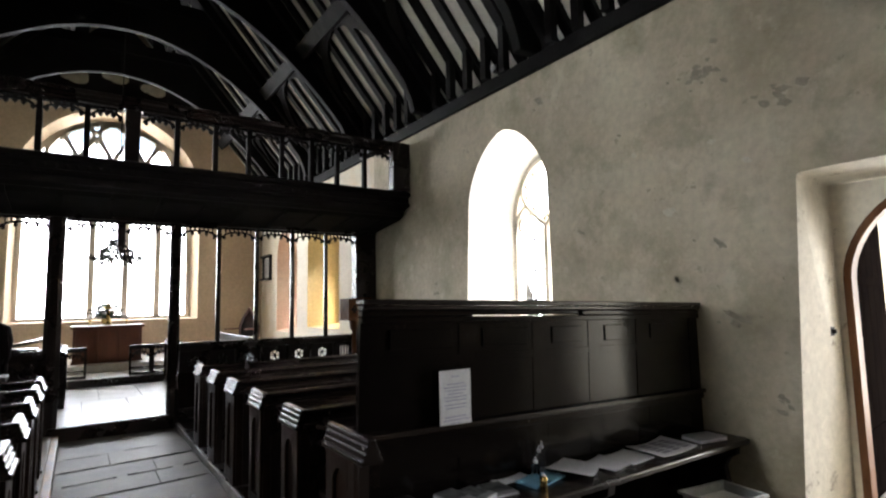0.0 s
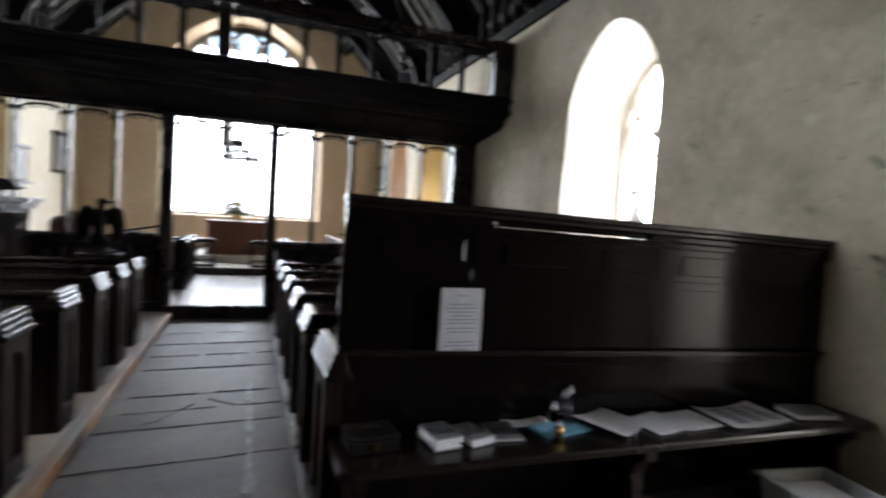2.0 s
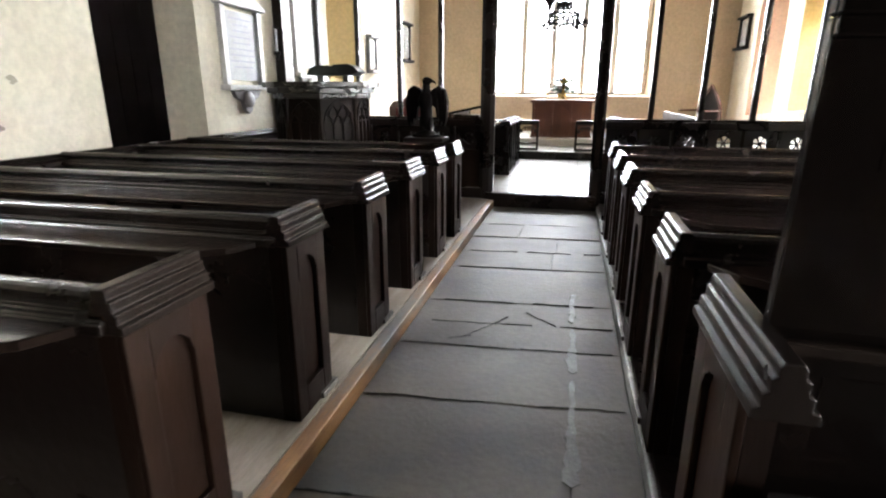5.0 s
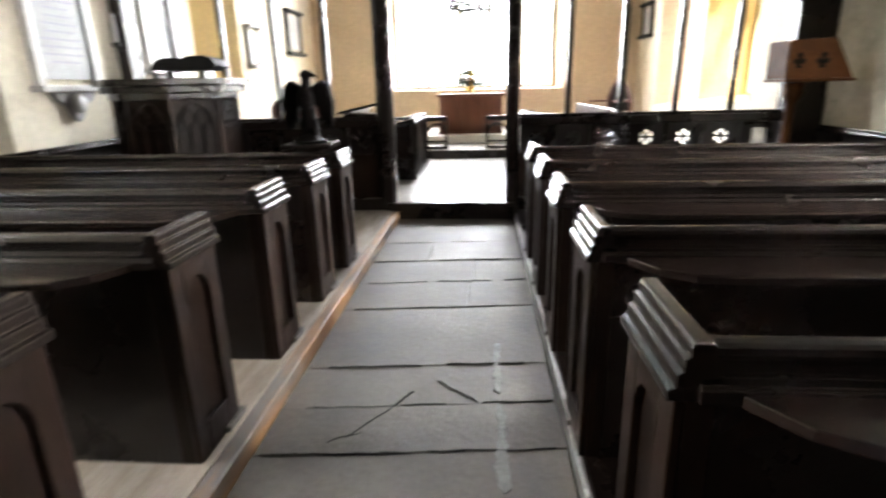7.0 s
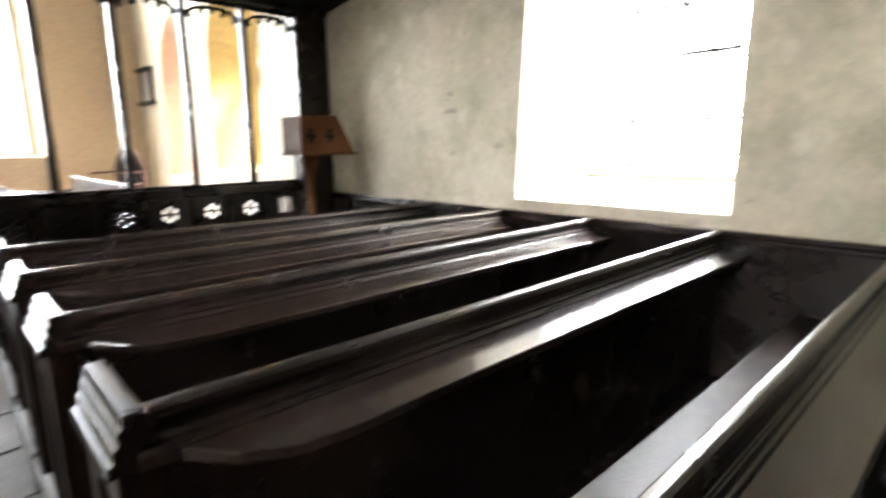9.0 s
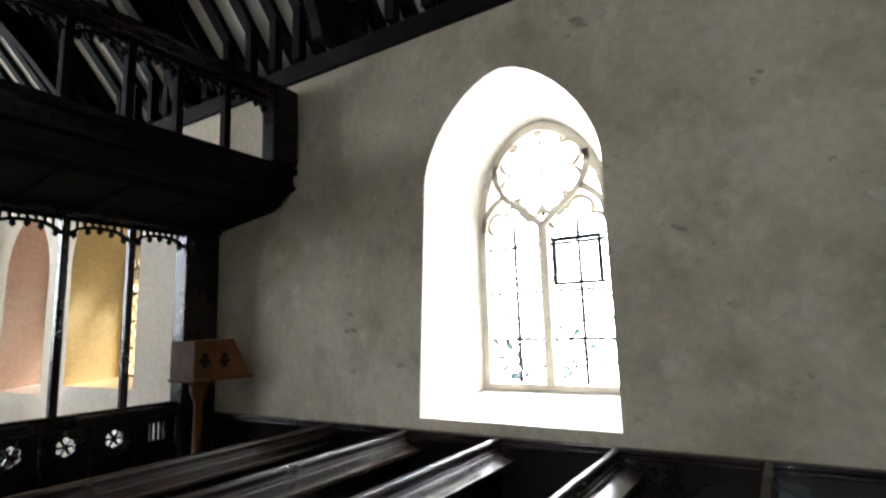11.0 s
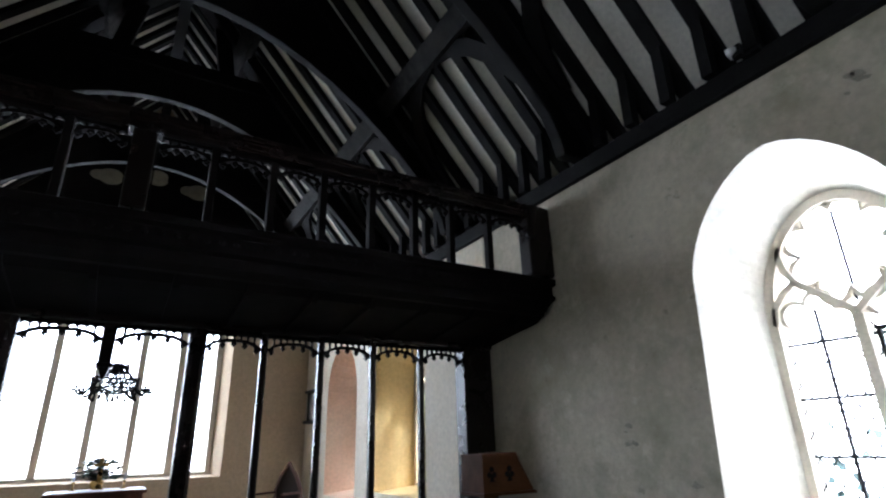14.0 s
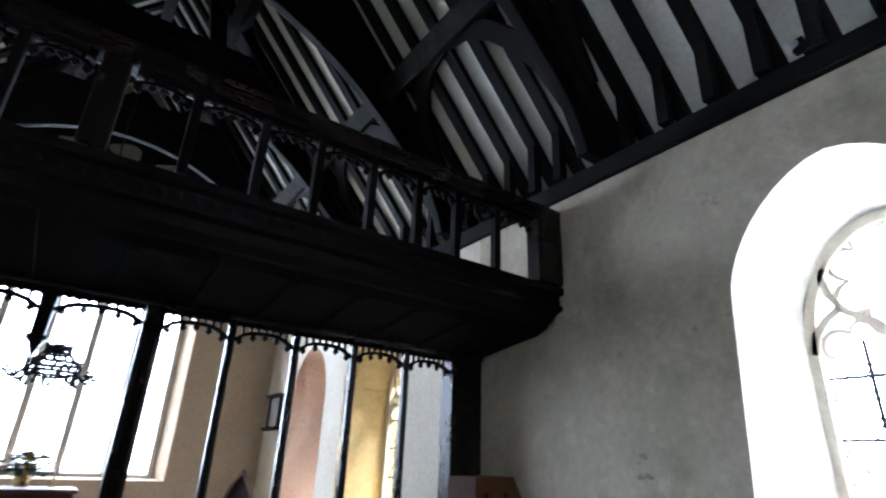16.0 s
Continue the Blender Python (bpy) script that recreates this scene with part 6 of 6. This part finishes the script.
# ---- churchyard shrubs outside the south window ----
def shrub(x, y, seed, r, h):
    root = thing("yew_shrub", "dark green clipped yew outside the window", "shrub", at=(x, y, -0.25), group="churchyard shrubs")
    random.seed(seed)
    bm = bmesh.new()
    tube(bm, (0, 0, 0), (0, 0, h * 0.6), 0.09, 0.04, 8)
    for k in range(7):
        a = k * 0.9
        tube(bm, (0, 0, h * 0.2), (math.cos(a) * r * 0.7, math.sin(a) * r * 0.7, h * random.uniform(0.5, 0.85)), 0.04, 0.012, 6)
    part("trunk", bm, OAK_END, root)
    bm = bmesh.new()
    for i in range(700):
        a, e, d = random.uniform(0, 6.28), random.uniform(-0.3, 1.5), random.uniform(0.6, 1.0)
        p = Vector((math.cos(a) * math.cos(e) * r * d, math.sin(a) * math.cos(e) * r * d, h * 0.45 + math.sin(e) * h * 0.55 * d))
        t = Euler((random.uniform(0, 6), random.uniform(0, 6), random.uniform(0, 6))).to_matrix()
        s = random.uniform(0.07, 0.15)
        bm.faces.new([bm.verts.new(p + t @ (Vector(c) * s)) for c in ((-1, 0, 0), (0, 0.4, 0.1), (1, 0, 0), (0, -0.4, 0.1))])
    part("crown", bm, LEAF, root)


shrub(14.2, 10.6, 1, 1.5, 2.9)
shrub(14.6, 8.0, 2, 1.4, 2.7)
shrub(14.4, 12.9, 4, 1.5, 2.8)

def climber(x, y, seed):
    """Thin stems rising close outside the window, with scattered leaves that let light through."""
    root = thing("climbing_shrub", "pale green climbing shrub growing close outside the window", "shrub", at=(x, y, -0.25))
    random.seed(seed)
    stems, leaves = bmesh.new(), bmesh.new()
    for k in range(5):
        top = Vector((random.uniform(-0.05, 0.05), -0.36 + 0.18 * k + random.uniform(-0.05, 0.05), random.uniform(1.55, 1.95)))
        foot = Vector((0, 0.3 * top.y, 0))
        tube(stems, foot, top, 0.006, 0.002, 5)
        for i in range(16):
            f = random.uniform(0.68, 1.0)
            p = foot.lerp(top, f) + Vector((random.uniform(-0.06, 0.06), random.uniform(-0.10, 0.10), random.uniform(-0.04, 0.04)))
            t = Euler((random.uniform(-0.7, 0.7), random.uniform(-0.7, 0.7), random.uniform(0, 6))).to_matrix()
            q = random.uniform(0.020, 0.036)
            leaves.faces.new([leaves.verts.new(p + t @ Vector((0.2 * q * math.sin(5 * a), q * math.cos(a), q * 0.8 * math.sin(a)))) for a in [0.7854 * j for j in range(8)]])
            tube(stems, foot.lerp(top, f), p, 0.0018, 0.001, 4)
    part("stems", stems, LEAF, root)
    tagged(part("leaves", leaves, THIN_LEAF, root, "pale leaves with the light behind them"), kind="stuff")


climber(4.66, 5.28, 8)

# ---- aisle flags, laid in uneven rows ----
random.seed(11)
rows = [7.905, 7.60, 7.08, 6.62, 6.19, 5.78, 5.14, 4.83, 4.55, 4.07, 3.50, 2.98, 2.45, 1.92, 1.30, 0.70, 0.10, -0.55, -1.2, -2.18]
floor_ob = bpy.data.objects["floor"]


def skew(y):
    """How far a joint across the aisle runs askew, in metres to the metre."""
    return 0.085 if 2.9 < y < 7.8 else 0.0


def flag(x0, x1, y0, y1):
    g = 0.0016
    bm = bmesh.new()
    n, pts = 5, []
    def edge(a, c):
        return [(a[0] + (c[0] - a[0]) * i / n + random.uniform(-0.003, 0.003), a[1] + (c[1] - a[1]) * i / n + random.uniform(-0.005, 0.005)) for i in range(n)]
    in_aisle = x0 > 0.1 and x1 < 1.18
    k0, k1 = (skew(y0), skew(y1)) if in_aisle else (0.0, 0.0)
    q = [(x0 + g, y0 + g + k0 * (x0 - 0.1)), (x1 - g, y0 + g + k0 * (x1 - 0.1)), (x1 - g, y1 - g + k1 * (x1 - 0.1)), (x0 + g, y1 - g + k1 * (x0 - 0.1))]
    for a, c in zip(q, q[1:] + q[:1]):
        pts += edge(a, c)
    tilt, z = random.uniform(-0.004, 0.004), random.uniform(-0.006, 0.0)
    mx, my = (x0 + x1) / 2, (y0 + y1) / 2
    ring = lambda k, dz: [bm.verts.new((mx + (p[0] - mx) * k, my + (p[1] - my) * k, z + dz + tilt * (p[1] - my))) for p in pts]
    low, mid, top = ring(1.0, -0.03), ring(1.0, -0.0035), ring(0.993, 0.0)
    m = len(pts)
    for a, c in ((low, mid), (mid, top)):
        for i in range(m):
            bm.faces.new((a[i], a[(i + 1) % m], c[(i + 1) % m], c[i]))
    bm.faces.new(top)
    part("flagstone", bm, FLAG, floor_ob)


splits = {2: [0.50], 3: [0.82], 4: [0.80], 7: [0.95], 9: [0.95], 10: [0.5], 12: [0.4], 13: [0.8]}
for k, (y1, y0) in enumerate(zip(rows, rows[1:])):
    left, right = (0.108, 1.17) if y0 > 2.9 else ((0.108, XS - 0.01) if y0 > 1.15 else (XN + 0.01, XS - 0.01))
    cuts = [left] + [c for c in splits.get(k, [])] + [right]
    if right - left > 1.5:
        cuts = [left]
        while cuts[-1] < right - 1.0:
            cuts.append(cuts[-1] + random.uniform(0.6, 0.95))
        cuts.append(right)
    for a, c in zip(cuts, cuts[1:]):
        flag(a, c, y0, y1)
structure(solid("trim_kerb_south", [(1.172, 1.199, 3.0, 7.9, -0.02, 0.055)], KERB_STONE, bevel=0.008), "worn stone kerb along the aisle", "kerb")
flag(1.2, 2.4, 2.95, 3.3)
flag(2.4, XS - 0.01, 2.95, 3.3)
for i in range(3):
    flag(XS + 0.02, XS + 0.66, 1.36 + i * 0.375, 1.36 + (i + 1) * 0.375)
for i in range(3):
    for j in range(3):
        flag(4.46 + i * 0.8, 5.24 + i * 0.8, 0.5 + j * 0.74, 1.24 + j * 0.74)

# pale lime stains on the flags, and a worn dark split
random.seed(21)
marks = thing("floor_lime_stain", "pale worn lime stain along the aisle flags", "stain", kind="structure")
for ya, yb, wide in ((3.05, 3.62, 0.016), (3.70, 4.36, 0.024), (4.42, 4.90, 0.020), (4.97, 5.40, 0.013)):
    bm = bmesh.new()
    n, w, drift = 28, wide, 0.0
    near, far = [], []
    for i in range(n + 1):
        w = min(wide * 1.3, max(wide * 0.4, w + random.uniform(-0.006, 0.006)))
        drift = 0.8 * drift + random.uniform(-0.004, 0.004)
        k = 0.1 if i in (0, n) else 1.0
        yy = ya + (yb - ya) * i / n
        near.append((0.945 + drift - w * k * random.uniform(0.8, 1.1), yy))
        far.append((0.945 + drift + w * k * random.uniform(0.8, 1.1), yy))
    prism(bm, near + far[::-1], "z", -0.012, 0.0009)
    part("stain_streak", bm, LIME_MARK, marks)
crack = thing("floor_split", "dark uneven splits along the flagstone edges", "crack", kind="structure")


def split(xa, ya, xb, yb, w):
    """A ragged opening that swells and pinches along its line."""
    bm = bmesh.new()
    n = max(8, int(math.hypot(xb - xa, yb - ya) / 0.03))
    up, dn = [], []
    drift, wide = 0.0, 0.5
    for i in range(n + 1):
        f = i / n
        drift = 0.75 * drift + random.uniform(-0.005, 0.005)
        wide = min(1.0, max(0.12, wide + random.uniform(-0.3, 0.3)))
        h = w * wide * (0.15 if i in (0, n) else 1.0)
        x, y = xa + (xb - xa) * f, ya + (yb - ya) * f
        nx, ny = -(yb - ya), xb - xa
        k = math.hypot(nx, ny)
        nx, ny = nx / k, ny / k
        up.append((x + nx * (drift + h), y + ny * (drift + h)))
        dn.append((x + nx * (drift - h), y + ny * (drift - h)))
    for z0 in (0.0013,):
        a = [bm.verts.new((*p, z0)) for p in up]
        c = [bm.verts.new((*p, z0)) for p in dn]
        e = [bm.verts.new((*p, -0.02)) for p in up]
        g = [bm.verts.new((*p, -0.02)) for p in dn]
        for i in range(n):
            bm.faces.new((a[i], c[i], c[i + 1], a[i + 1]))
            bm.faces.new((a[i + 1], e[i + 1], e[i], a[i]))
            bm.faces.new((c[i], g[i], g[i + 1], c[i + 1]))
    part("split", bm, JOINT_DARK, crack)


for row in rows[1:13]:
    x = 0.09 + random.uniform(0.0, 0.12)
    while x < 1.05:
        e = min(1.15, x + random.uniform(0.18, 0.6))
        k = skew(row)
        split(x, row + k * (x - 0.1) + random.uniform(-0.004, 0.004), e, row + k * (e - 0.1) + random.uniform(-0.004, 0.004), random.uniform(0.0015, 0.004))
        x = e + random.uniform(0.04, 0.3)
split(0.29, 5.797, 0.77, 5.838, 0.009)
for xa, ya, xb, yb in ((0.40, 4.66, 0.56, 4.90), (0.56, 4.90, 0.60, 4.97), (0.70, 5.06, 0.86, 4.90), (0.45, 4.70, 0.34, 4.64)):
    split(xa, ya, xb, yb, 0.0018)

# ---- chancel paving ----
ch = bpy.data.objects["floor_chancel"]
y = YSCREEN - 0.018
while y < 11.04:
    yn = min(y + 0.42, 11.052)
    x = -0.2 + (0.2 if round(y * 10) % 2 else 0.0)
    while x < 1.6:
        solid("paving_slab", [(x + 0.003, x + 0.497, y + 0.003, yn - 0.003, 0.12, 0.142)], TILE, ch)
        x += 0.5
    y = yn


# ---- flaked and patched plaster ----
def flake(x, s, y, z, w, h, seed, material, label, turn=0.0):
    random.seed(seed)
    root = thing("plaster_patch", label, "plaster patch", kind="structure")
    for k in range(max(2, int(w * h * 260))):
        bm = bmesh.new()
        cy, cz = y + random.gauss(0, w / 3), z + random.gauss(0, h / 3)
        r = random.uniform(0.008, 0.030)
        n = 9
        pts = []
        for i in range(n):
            a = 6.28319 * i / n
            rr = r * random.uniform(0.5, 1.25)
            pts.append((cy + rr * 1.5 * math.cos(a) + turn * rr * math.sin(a), cz + rr * math.sin(a)))
        prism(bm, pts, "x", x - s * 0.002, x + s * 0.003)
        part("flake", bm, material, root)


for k, (y, z, w, h) in enumerate([(2.86, 1.18, 0.20, 0.16), (3.72, 2.63, 0.10, 0.06), (2.62, 0.72, 0.10, 0.20), (3.05, 1.72, 0.16, 0.10), (3.3, 1.45, 0.08, 0.08), (4.13, 1.90, 0.02, 0.02), (3.0, 2.9, 0.35, 0.18), (2.6, 2.6, 0.25, 0.15), (4.6, 3.2, 0.18, 0.10), (6.4, 1.5, 0.10, 0.16), (5.95, 1.2, 0.05, 0.10)]):
    flake(XS, -1, y, z, w, h, 40 + k, PLASTER_DAMAGE, "grey flaked patch of plaster on the wall", 0.6)
for k, (y, z, w, h) in enumerate([(3.55, 2.45, 0.12, 0.08), (3.0, 2.35, 0.10, 0.10), (3.3, 1.95, 0.06, 0.05), (2.75, 2.2, 0.05, 0.05)]):
    flake(XS, -1, y, z, w, h, 70 + k, LIMEPATCH, "pale limewash repair patch on the wall", 0.3)
for k, (y, z, w, h) in enumerate([(4.29, 1.18, 0.14, 0.05), (4.60, 1.30, 0.12, 0.06), (4.92, 1.24, 0.08, 0.06), (4.75, 1.0, 0.05, 0.12), (3.2, 1.15, 0.12, 0.05)]):
    flake(XN, 1, y, z, w, h, 90 + k, PLASTER_DAMAGE, "grey flaked patch of plaster on the wall", -0.4)
